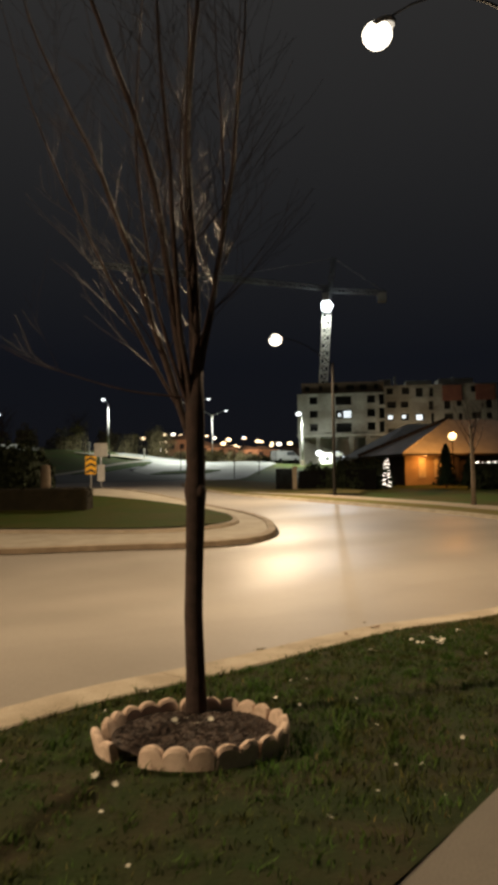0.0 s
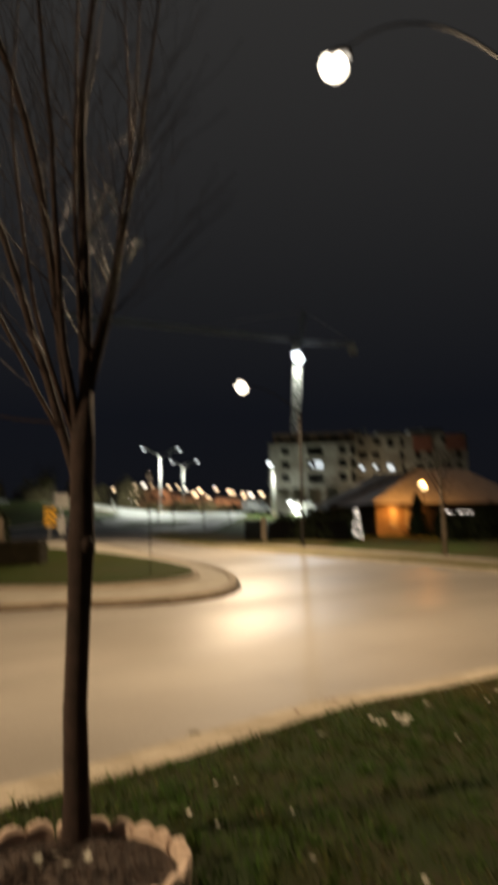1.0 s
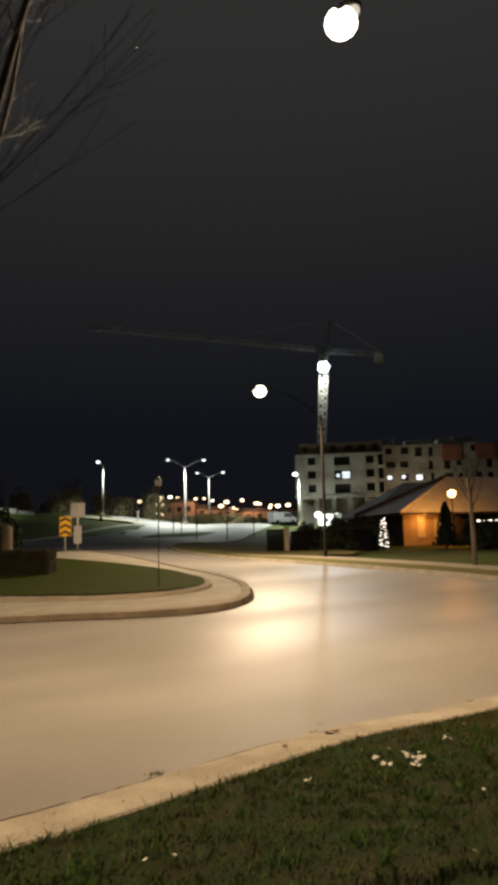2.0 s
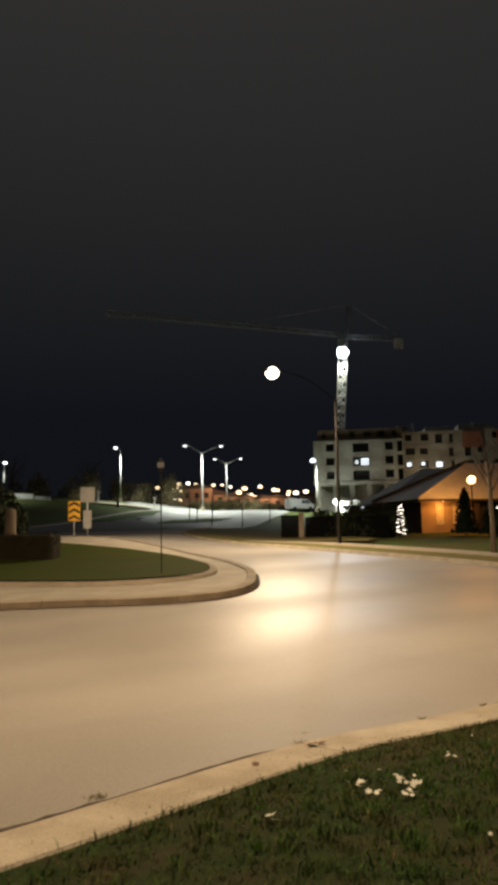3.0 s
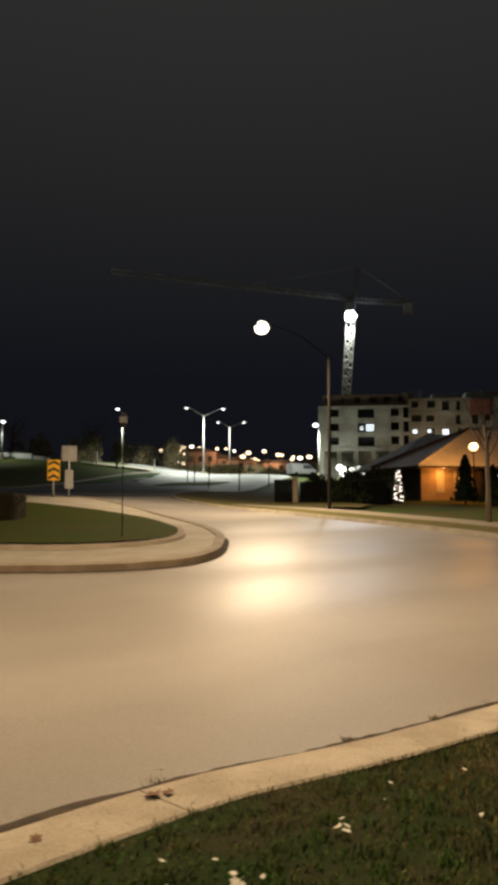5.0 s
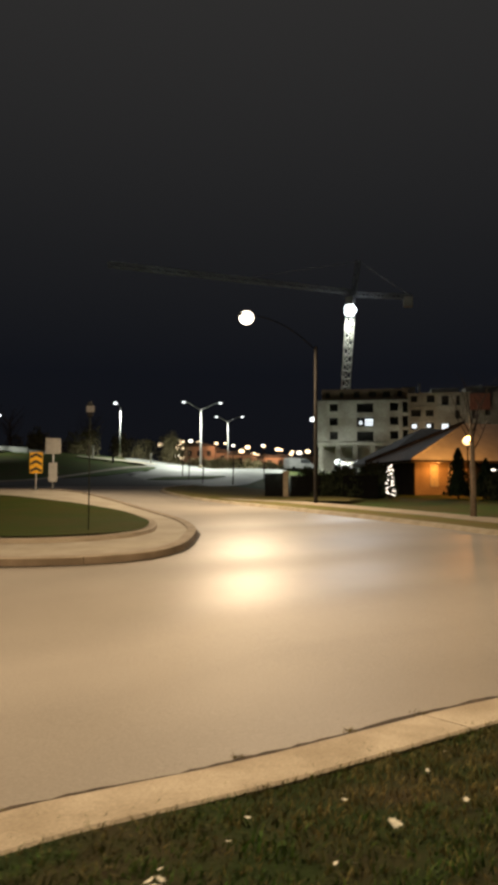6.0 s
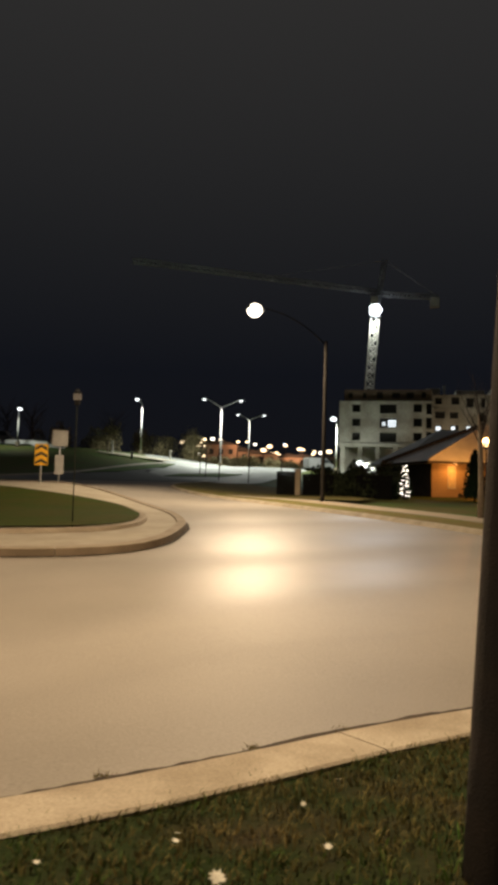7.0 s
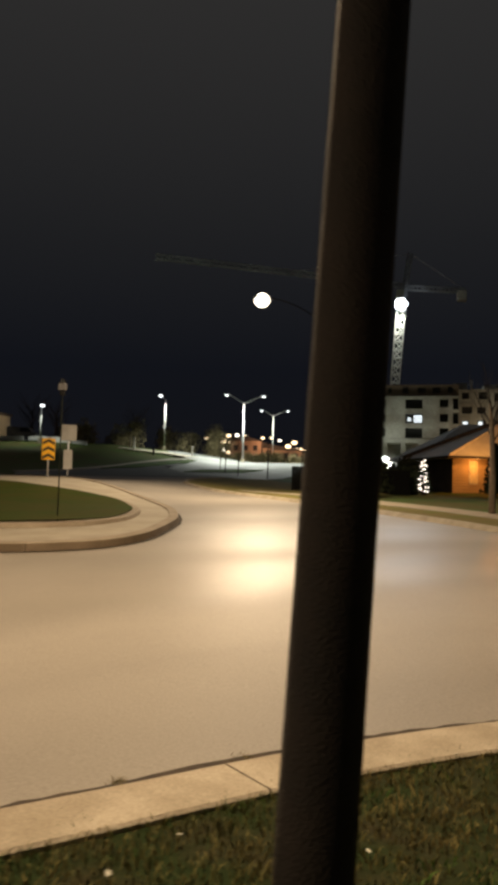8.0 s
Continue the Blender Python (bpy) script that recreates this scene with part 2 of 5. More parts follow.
FIR = mat("evergreen_foliage", (0.020, 0.034, 0.016), 0.9, (0.012, 0.022, 0.011), 3, 40, 0.3, spec=0.15, island=True)
SHRUB = mat("shrub_foliage", (0.030, 0.038, 0.018), 0.9, (0.020, 0.024, 0.013), 3, 40, 0.3, spec=0.15, island=True)
GLASS = mat("window_glass", (0.03, 0.032, 0.035), 0.12, bump=0.0)
HOUSE_FAR = mat("far_house_wall", (0.28, 0.20, 0.15), 0.9, (0.17, 0.12, 0.09), 0.3, 5, 0.2)
ROOF_FAR = mat("far_house_roof", (0.05, 0.042, 0.038), 0.9, bump=0.2)
PILLAR = mat("tan_pillar", (0.42, 0.33, 0.22), 0.85, (0.34, 0.26, 0.18), 3, 40, 0.3)
FENCE = mat("dark_fence", (0.008, 0.0075, 0.007), 0.9, bump=0.2, spec=0.08)
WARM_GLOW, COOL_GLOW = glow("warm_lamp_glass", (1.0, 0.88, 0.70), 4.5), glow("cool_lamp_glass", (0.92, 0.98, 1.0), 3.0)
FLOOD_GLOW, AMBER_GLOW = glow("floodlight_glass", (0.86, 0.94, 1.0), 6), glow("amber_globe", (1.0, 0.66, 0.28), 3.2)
WORK_GLOW, STRING_GLOW = glow("work_lamp", (0.85, 0.94, 1.0), 1.3), glow("fairy_light", (1.0, 0.86, 0.72), 4)
TOWN_GLOW, BLUE_GLOW = glow("town_lamp", (1.0, 0.72, 0.42), 3.2), glow("blue_lamp", (0.35, 0.6, 1.0), 3)

# ---- mesh tools ----


def thing(name, place, label="", category="", group="", kind="", turn=0.0):
    ob = new(name)
    ob.matrix_world = pose(*place, 0, 0, turn)
    return tagged(ob, label, category, group, kind)


def part(name, bm, material, parent=None, label="", smooth=False):
    me = bpy.data.meshes.new(name)
    bmesh.ops.recalc_face_normals(bm, faces=bm.faces)
    for f in bm.faces:
        f.smooth = smooth
    bm.to_mesh(me)
    bm.free()
    me.materials.append(material)
    ob = new(name, me)
    ob.parent = parent
    return tagged(ob, label)


def raw(name, verts, faces, material, parent=None, label=""):
    me = bpy.data.meshes.new(name)
    me.from_pydata(verts, [], faces)
    me.materials.append(material)
    ob = new(name, me)
    ob.parent = parent
    return tagged(ob, label)


def box(bm, lo, hi, bevel=0.0):
    c = [(a + b) / 2 for a, b in zip(lo, hi)]
    s = [abs(b - a) for a, b in zip(lo, hi)]
    made = bmesh.ops.create_cube(bm, size=1, matrix=Matrix.Translation(c) @ Matrix.Diagonal((*s, 1)))
    if bevel:
        edges = list({e for v in made["verts"] for e in v.link_edges})
        bmesh.ops.bevel(bm, geom=edges, offset=bevel, segments=2, affect="EDGES", profile=0.5)
    return bm


def tube(bm, points, radii, sides=8, cap=True):
    """A tapered tube along points."""
    points = [Vector(p) for p in points]
    rings, side = [], None
    for i, p in enumerate(points):
        d = (points[min(i + 1, len(points) - 1)] - points[max(i - 1, 0)]).normalized()
        if side is None:
            side = d.cross(Vector((0, 1, 0)) if abs(d.y) < 0.8 else Vector((1, 0, 0))).normalized()
        side = (side - d * side.dot(d)).normalized()
        other = d.cross(side)
        r = radii[i] if hasattr(radii, "__len__") else radii
        rings.append([bm.verts.new(p + (side * math.cos(a) + other * math.sin(a)) * r) for a in (2 * math.pi * k / sides for k in range(sides))])
    for a, b in zip(rings, rings[1:]):
        for k in range(sides):
            bm.faces.new((a[k], a[(k + 1) % sides], b[(k + 1) % sides], b[k]))
    if cap:
        bm.faces.new(rings[0][::-1])
        bm.faces.new(rings[-1])
    return bm


def ball(bm, place, size, seg=12):
    bmesh.ops.create_uvsphere(bm, u_segments=seg, v_segments=max(6, seg // 2), radius=1, matrix=Matrix.Translation(place) @ Matrix.Diagonal((*size, 1)))
    return bm


def poly_prism(bm, outline, axis_lo, axis_hi, plane="xz"):
    """An outline in a plane, drawn out along the axis left over."""
    put3 = {"xz": lambda a, b, c: (a, c, b), "xy": lambda a, b, c: (a, b, c), "yz": lambda a, b, c: (c, a, b)}[plane]
    low, high = ([bm.verts.new(put3(a, b, c)) for a, b in outline] for c in (axis_lo, axis_hi))
    bm.faces.new(low)
    bm.faces.new(high[::-1])
    for k in range(len(outline)):
        bm.faces.new((low[k], low[k - 1], high[k - 1], high[k]))
    return bm


def smooth_line(points, step=0.5):
    """A soft line through points of the plan, at even steps."""
    p = [Vector(q) for q in points]
    p = [2 * p[0] - p[1], *p, 2 * p[-1] - p[-2]]
    dense = []
    for a, b, c, d in zip(p, p[1:], p[2:], p[3:]):
        for k in range(24):
            t = k / 24
            dense.append(0.5 * (2 * b + (c - a) * t + (2 * a - 5 * b + 4 * c - d) * t * t + (3 * b - 3 * c + d - a) * t ** 3))
    dense.append(p[-2])
    out, gone = [dense[0]], 0.0
    for a, b in zip(dense, dense[1:]):
        gone += (b - a).length
        if gone >= step:
            out.append(b)
            gone = 0.0
    return out


def offset_line(line, by):
    """The line shifted to its left by that many metres."""
    out = []
    for i, p in enumerate(line):
        d = (line[min(i + 1, len(line) - 1)] - line[max(i - 1, 0)]).normalized()
        out.append(p + Vector((-d.y, d.x)) * by)
    return out


def patch(name, outline, dz, material, step=2.0, skirt=0.0, wave=0.0):
    """A sheet over an outline of the plan that follows the ground."""
    bm = bmesh.new()
    bm.faces.new([bm.verts.new((p[0], p[1], 0)) for p in outline])
    bmesh.ops.triangulate(bm, faces=bm.faces)
    xs, ys = [p[0] for p in outline], [p[1] for p in outline]
    for axis, lo, hi in ((0, min(xs), max(xs)), (1, min(ys), max(ys))):
        k = lo + step
        while k < hi:
            n = Vector((axis == 0, axis == 1, 0)).normalized()
            bmesh.ops.bisect_plane(bm, geom=bm.verts[:] + bm.edges[:] + bm.faces[:], plane_co=n * k, plane_no=n)
            k += step
    for v in bm.verts:
        v.co.z = level(v.co.x, v.co.y) + dz + wave * (noise.noise(v.co * 0.35) if wave else 0)
    if skirt:
        rim = [e for e in bm.edges if e.is_boundary]
        made = bmesh.ops.extrude_edge_only(bm, edges=rim)
        for v in made["geom"]:
            if isinstance(v, bmesh.types.BMVert):
                v.co.z -= skirt
    ob = part(name, bm, material)
    for f in ob.data.polygons:
        f.use_smooth = not skirt
    return ob


def kerb_run(name, line, width, rise, material, piece, label, base=-0.06, outward=1.0, slope=0.12, lead=0, face=None):
    """Kerb stones along a line of the plan; the road lies on the side away from outward."""
    top = thing(name, (0, 0, 0), label, "kerb", kind="structure")
    lines = [offset_line(line, outward * o) for o in (0.0, slope, slope + 0.03, width - 0.02, width)]
    heights = (0.0, rise - 0.02, rise, rise, rise - 0.015)
    k = 0
    while k + 1 < len(line):
        e = min(k + piece + (0 if k else lead), len(line) - 1)
        bm, rows = bmesh.new(), []
        for i in range(k, e + 1):
            # a narrow joint at each end of a stone
            f = 0.007 if i == k else (-0.007 if i == e else 0.0)
            row = []
            for ln, h in zip(lines, heights):
                d = (ln[min(i + 1, len(ln) - 1)] - ln[max(i - 1, 0)]).normalized()
                q = ln[i] + d * f
                jig = 0.006 * noise.noise((q.x * 3, q.y * 3, h))
                row.append(bm.verts.new((q.x + jig, q.y - jig, level(q.x, q.y) + base + h + jig)))
            q = lines[0][i]
            row.insert(0, bm.verts.new((row[0].co.x, row[0].co.y, row[0].co.z - 0.2)))
            row.append(bm.verts.new((row[-1].co.x, row[-1].co.y, row[-1].co.z - 0.2)))
            rows.append(row)
        for a, b in zip(rows, rows[1:]):
            for c in range(len(a) - 1):
                bm.faces.new((a[c], a[c + 1], b[c + 1], b[c]))
        bm.faces.new(rows[0])
        bm.faces.new(rows[-1][::-1])
        stone = part("kerb_stone", bm, material, top)
        # The road-side faces of each stone take the second material.
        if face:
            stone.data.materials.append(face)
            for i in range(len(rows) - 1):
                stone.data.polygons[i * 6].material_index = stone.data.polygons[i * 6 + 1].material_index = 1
        k = e
    return top

# ---- ground, roads and kerbs ----
spread = [0, 1, 2, 3, 4, 5, 6, 7, 8, 9, 10, 12, 14, 16, 18, 20, 23, 26, 30, 34, 38, 43, 48, 54, 60, 68, 76, 86, 98, 112, 130, 150, 180, 220, 300, 450, 700, 1200, 2500]
gx = [-v for v in spread[:0:-1]] + spread
gy = [-v for v in (1500, 500, 150, 60, 30, 15, 8, 4)] + spread
gv = [(x, y, float(level(x, y)) - 0.16) for y in gy for x in gx]
gf = [(j * len(gx) + i, j * len(gx) + i + 1, (j + 1) * len(gx) + i + 1, (j + 1) * len(gx) + i) for j in range(len(gy) - 1) for i in range(len(gx) - 1)]
ground = raw("ground", gv, gf, FAR_GRASS)
tagged(ground, "dark rough grass ground rising away from the road", "ground", kind="structure")
ground.data.polygons.foreach_set("use_smooth", [True] * len(gf))

NEAR = smooth_line([(-9.5, -12), (-6.2, -5), (-3.7, 0.6), (-2.5, 3.6), (-1.32, 6.35), (-0.1, 7.98), (0.62, 9.07), (1.2, 10.02), (1.9, 11.0), (2.77, 11.88), (3.53, 12.74), (4.36, 13.65), (5.25, 14.4), (5.95, 14.85), (8, 15.9), (12, 17.3), (20, 19), (34, 21)])
FAR = smooth_line([(34, 26.5), (22, 24.8), (14, 24.5), (10, 25.6), (7.5, 28.0), (6.1, 30.3), (3.7, 34.0), (0, 39.0), (-3, 43.0), (-6.3, 47.4), (-9, 53), (-11, 61), (-11, 70)], 0.6)
SIDE = smooth_line([(-6.5, -12), (-1.6, -2.1), (0, 0.85), (1.72, 3.88), (2.25, 4.8), (3.2, 6.4), (4.5, 8.1), (6.2, 9.7), (8.5, 11.0), (13, 12.8), (20, 14.6), (34, 16.5)])

road = patch("road", [(p.x, p.y) for p in NEAR[::-1]] + [(-60, -12), (-60, 50), (-30, 62), (-22, 70)] + [(p.x, p.y) for p in FAR[::-1]], -0.06, ASPHALT, 1.5)
tagged(road, "pale worn asphalt of a roundabout, lit by street lamps", "road", kind="structure")
far_road = patch("road_far", [(-30, 68), (-11.0, 70), (-8.5, 77), (-11.7, 81.6), (-19.4, 86.8), (-25.0, 96), (-25.5, 104), (-29.0, 103), (-31, 91), (-35, 77)], -0.055, DARK_ASPHALT, 4)
tagged(far_road, "dark asphalt side road running uphill", "road", kind="structure")
lot = patch("paved_lot", [(-8.5, 77), (-8.0, 97), (-7, 117), (-14, 140), (-30, 160), (-44, 158), (-40, 138), (-34, 122), (-28.5, 115), (-25.5, 106), (-25.0, 96), (-19.4, 86.8), (-11.7, 81.6)], -0.05, LOT, 4)
tagged(lot, "pale paved lot under white lamps", "road", kind="structure")
rim = smooth_line([(-36, 78), (-33.2, 86), (-31.3, 92), (-30.2, 102.3), (-29.4, 109), (-28, 114)], 2.0)
side_kerb = patch("pavement_side", [tuple(p) for p in rim] + [tuple(p) for p in offset_line(rim, -1.1)[::-1]], 0.02, WALK, 3, skirt=0.1)
tagged(side_kerb, "pale concrete edge of the side road", "pavement", kind="structure")
green = patch("lot_green", [(-21, 90), (-14, 91.5), (-13, 97), (-16, 98), (-20.5, 95.5)], 0.03, BED_GRASS, 2, skirt=0.12)
strip = patch("strip_green", [(-30.6, 88), (-29.8, 96), (-28.9, 103), (-27.6, 111.5), (-26.3, 112.5), (-25.9, 108), (-26.6, 100), (-27.6, 93)], 0.03, BED_GRASS, 1.5, skirt=0.12)
tagged(strip, "thin grass strip between pavement and lot", "grass", kind="structure")
rise_path = patch("pavement_rise", [(-39.5, 113.6), (-36.5, 114.6), (-33.0, 116.6), (-29.6, 116.6), (-28.6, 121), (-33, 121.0), (-37, 118.6), (-39.8, 115.6)], 0.03, WALK, 2, skirt=0.1)
tagged(rise_path, "pale footpath curving over the grass rise", "pavement", kind="structure")
tagged(green, "dark grass bed between the side road and the lot", "grass", kind="structure")
upper_lot = patch("paved_lot_upper", [(-90, 112), (-50, 112), (-46, 124), (-90, 128)], 0.02, LOT, 4)
tagged(upper_lot, "pale lit paving on the rise", "road", kind="structure")

kerb_run("kerb_near", NEAR, 0.70, 0.12, CONCRETE, 7, "worn pale concrete kerb along the grass verge", slope=0.22, outward=-1.0, lead=1)


def dirt_line(line, way, wide, lift, label, ragged=1.0):
    """A ragged line of dirt along a kerb's foot, on the side given by way."""
    pts = []
    for i, p in enumerate(line):
        d = (line[min(i + 1, len(line) - 1)] - line[max(i - 1, 0)]).normalized()
        pts.append((p, Vector((-d.y, d.x)) * way))
    bm, last = bmesh.new(), None
    for p, side in [(a[0].lerp(b[0], f), a[1].lerp(b[1], f)) for a, b in zip(pts, pts[1:]) for f in (0, 0.2, 0.4, 0.6, 0.8)]:
        w = wide * (1 + ragged * 1.1 * noise.noise((p.x * 1.3, p.y * 1.3, 3)) + ragged * 0.7 * noise.noise((p.x * 8, p.y * 8, 1)))
        q = p + side * max(0.3 * wide, w)
        pair = [bm.verts.new((r.x, r.y, level(r.x, r.y) + lift)) for r in (p, q)]
        if last:
            bm.faces.new((last[0], last[1], pair[1], pair[0]))
        last = pair
    tagged(part("gutter_dirt", bm, DIRT), label, "dirt", kind="stuff")


dirt_line(NEAR, 1.0, 0.055, -0.04, "ragged line of dark dirt where road meets kerb")
kerb_run("kerb_far", FAR, 0.3, 0.13, CONCRETE, 6, "pale concrete kerb on the far side of the road", outward=-1.0)

grass_edge = offset_line(NEAR, -0.675)
verge = patch("verge", [(p.x, p.y) for p in grass_edge] + [(p.x, p.y) for p in SIDE[::-1]], 0.035, SOIL_GRASS, 0.6, wave=0.03)
tagged(verge, "dark grass verge between kerb and footpath", "grass", kind="structure")
walk_far_edge = offset_line(SIDE, -1.8)
footpath = thing("pavement", (0, 0, 0), "concrete footpath slabs beside the grass verge", "pavement", kind="structure")
for k in range(0, len(SIDE) - 3, 3):
    bm = bmesh.new()
    rows = []
    for i in range(k, min(k + 4, len(SIDE))):
        d = (SIDE[min(i + 1, len(SIDE) - 1)] - SIDE[max(i - 1, 0)]).normalized() * (0.008 if i == k else (-0.008 if i == k + 3 else 0))
        a, b = SIDE[i] + d, walk_far_edge[i] + d
        rows.append([bm.verts.new((q.x, q.y, level(q.x, q.y) + h)) for q, h in ((a, -0.1), (a, 0.035), (b, 0.035), (b, -0.1))])
    for a, b in zip(rows, rows[1:]):
        for c in range(3):
            bm.faces.new((a[c], a[c + 1], b[c + 1], b[c]))
    bm.faces.new(rows[0])
    bm.faces.new(rows[-1])
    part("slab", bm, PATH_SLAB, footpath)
back_lawn = patch("lawn_behind", [(p.x, p.y) for p in offset_line(SIDE, -1.8)] + [(34, -12)], 0.0, SOIL_GRASS, 2)
tagged(back_lawn, "dark lawn behind the footpath", "grass", kind="structure")

# far verge and footpath
far_grass = offset_line(FAR, -0.3)
far_walk_a, far_walk_b = offset_line(FAR, -2.0), offset_line(FAR, -3.4)
fv = patch("verge_far", [(p.x, p.y) for p in far_grass] + [(p.x, p.y) for p in far_walk_a[::-1]], 0.04, VERGE_GRASS, 2, wave=0.03)
tagged(fv, "dull grass strip between far kerb and footpath", "grass", kind="structure")
near_run = [i for i, p in enumerate(FAR) if p.y < 47]
fw = patch("pavement_far", [(far_walk_a[i].x, far_walk_a[i].y) for i in near_run] + [(far_walk_b[i].x, far_walk_b[i].y) for i in near_run[::-1]], 0.05, LAWN_KERB, 2, skirt=0.1)
tagged(fw, "concrete footpath on the far side of the road", "pavement", kind="structure")

back_grass = patch("verge_back", [(far_walk_a[i].x, far_walk_a[i].y) for i in range(near_run[-1] + 1, len(FAR))] + [(-7.6, 74), (-4, 72), (0, 62), (4, 52), (3.2, 45.5)], 0.03, VERGE_GRASS, 2, wave=0.05)
tagged(back_grass, "rough olive grass between the road and the lot", "grass", kind="structure")

# central island with its paved apron and raised lawn
APRON = smooth_line([(-70, 23.0), (-40, 21.0), (-20, 20.2), (-12, 20.0), (-8, 20.4), (-4.6, 21.1), (-3.1, 21.3), (-1.75, 21.75), (-0.75, 22.6), (-0.38, 23.8), (-0.45, 25.4), (-1.0, 28.2), (-2.7, 32.2), (-5.8, 36.8), (-8.8, 40.2), (-12, 43.0), (-16, 45.2), (-24, 48), (-40, 52)])
LAWN = smooth_line([(-70, 27.5), (-40, 25.2), (-20, 24.8), (-12, 24.3), (-7.5, 23.95), (-4.6, 23.85), (-2.75, 24.6), (-1.95, 25.7), (-1.95, 27.3), (-2.9, 30.0), (-5.2, 33.3), (-8.2, 35.1), (-11.5, 36.2), (-16, 37), (-24, 38.5), (-40, 41)])
apron = patch("island_apron", [(p.x, p.y) for p in offset_line(APRON, 0.25)], 0.08, WALK, 1.5)
tagged(apron, "pale paved apron round the traffic island", "pavement", kind="structure")
kerb_run("kerb_apron", APRON, 0.3, 0.18, LAWN_KERB, 6, "worn concrete kerb with a darker face round the island apron", outward=1.0, slope=0.03, face=ISLAND_KERB)
kerb_run("kerb_island", LAWN, 0.26, 0.14, LAWN_KERB, 6, "concrete kerb round the island lawn", base=0.05, outward=1.0, slope=0.03)
dirt_line(APRON, -1.0, 0.08, -0.045, "dark dirt along the foot of the island kerb", 0.3)
lawn = patch("island_lawn", [(p.x, p.y) for p in offset_line(LAWN, 0.24)], 0.22, LAWN_GRASS, 1.5, wave=0.04)
tagged(lawn, "dark mown lawn on the traffic island", "grass", kind="structure")

# ---- street furniture ----


def street_lamp(place, head, arm_from, pole_r, pole_h, pole_mat, label, lean=(0, 0), glass=0.42):
    """A wooden pole whose curved steel arm carries a drop-glass lamp head over the road."""
    x, y, z = place
    top = thing("street_lamp", place, label, "street lamp", "street lamps")
    bm = bmesh.new()
    n = 14
    tube(bm, [(lean[0] * k / n, lean[1] * k / n, -0.3 + (pole_h + 0.3) * k / n) for k in range(n + 1)], [pole_r * (1 - 0.28 * k / n) * (1 + 0.02 * noise.noise((k, x, y))) for k in range(n + 1)], 20)
    part("pole", bm, pole_mat, top, smooth=True)
    h = Vector(head) - Vector(place)
    a = Vector((lean[0] * arm_from / pole_h, lean[1] * arm_from / pole_h, arm_from))
    flat = Vector((h.x - a.x, h.y - a.y, 0))
    way = flat.normalized()
    bm = bmesh.new()
    pts = [a + Vector((flat.x * t, flat.y * t, (h.z + 0.14 - a.z) * (1 - (1 - t) ** 2.2))) for t in (k / 10 for k in range(11))]
    pts[-1] = pts[-1] - way * 0.25
    tube(bm, pts, [0.030 - 0.010 * k / 10 for k in range(11)], 8)
    part("arm", bm, BLACK_STEEL, top, "dark steel bracket arm", True)
    turn = math.atan2(way.y, way.x)
    bm = bmesh.new()
    ball(bm, (0, 0, 0.08), (0.46, 0.24, 0.15), 16)
    bmesh.ops.bisect_plane(bm, geom=bm.verts[:] + bm.edges[:] + bm.faces[:], plane_co=(0, 0, 0.02), plane_no=(0, 0, -1), clear_outer=True)
    head_ob = part("lamp_head", bm, HEAD, top, "grey cast lamp head", True)
    head_ob.matrix_basis = Matrix.Translation(h) @ Matrix.Rotation(turn, 4, "Z")
    # Bowl made larger than a real lamp's, so its shape includes the glare.
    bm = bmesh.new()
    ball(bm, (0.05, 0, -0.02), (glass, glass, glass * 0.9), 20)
    glass_ob = part("glare_bowl", bm, WARM_GLOW, head_ob, "glowing warm white glass bowl, enlarged for its glare", True)
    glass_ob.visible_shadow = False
    return top


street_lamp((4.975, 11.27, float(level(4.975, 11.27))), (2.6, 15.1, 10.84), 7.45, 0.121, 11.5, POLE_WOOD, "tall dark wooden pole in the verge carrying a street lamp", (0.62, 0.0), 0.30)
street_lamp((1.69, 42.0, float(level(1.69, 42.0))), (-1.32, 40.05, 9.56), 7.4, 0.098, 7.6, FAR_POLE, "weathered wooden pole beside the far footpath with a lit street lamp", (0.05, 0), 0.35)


def lot_lamp(place, height, arms, size, label):
    """A tall pale post with one or two upswept arms and flat lamp heads."""
    top = thing("lot_lamp", place, label, "lamp post", "lot lamps")
    bm = bmesh.new()
    tube(bm, [(0, 0, -0.4), (0, 0, height)], [0.16, 0.10], 10)
    part("post", bm, LIGHT_POLE, top, smooth=True)
    bm = bmesh.new()
    tube(bm, [(0, 0, -0.4), (0, 0, 0.5)], 0.36, 10)
    part("base", bm, CONCRETE, top)
    for dx, dz in arms:
        bm = bmesh.new()
        tube(bm, [(0, 0, height - 0.15), (dx * 0.35, 0, height + dz * 0.35), (dx * 0.7, 0, height + dz * 0.85), (dx, 0, height + dz)], 0.085, 6)
        part("arm", bm, LIGHT_POLE, top, smooth=True)
        bm = bmesh.new()
        ball(bm, (dx, 0, height + dz + 0.1), (0.65, 0.4, 0.2), 10)
        hd = part("lamp_head", bm, HEAD, top, smooth=True)
        bm = bmesh.new()
        ball(bm, (dx, -0.1, height + dz - 0.05), (size * 0.72, size * 0.6, size * 0.5), 12)
        gl = part("lamp_glass", bm, COOL_GLOW, hd, "glowing cold white lamp glass", True)
        gl.visible_shadow = False
    return top


def on_ground(x, y):
    return (x, y, float(level(x, y)))


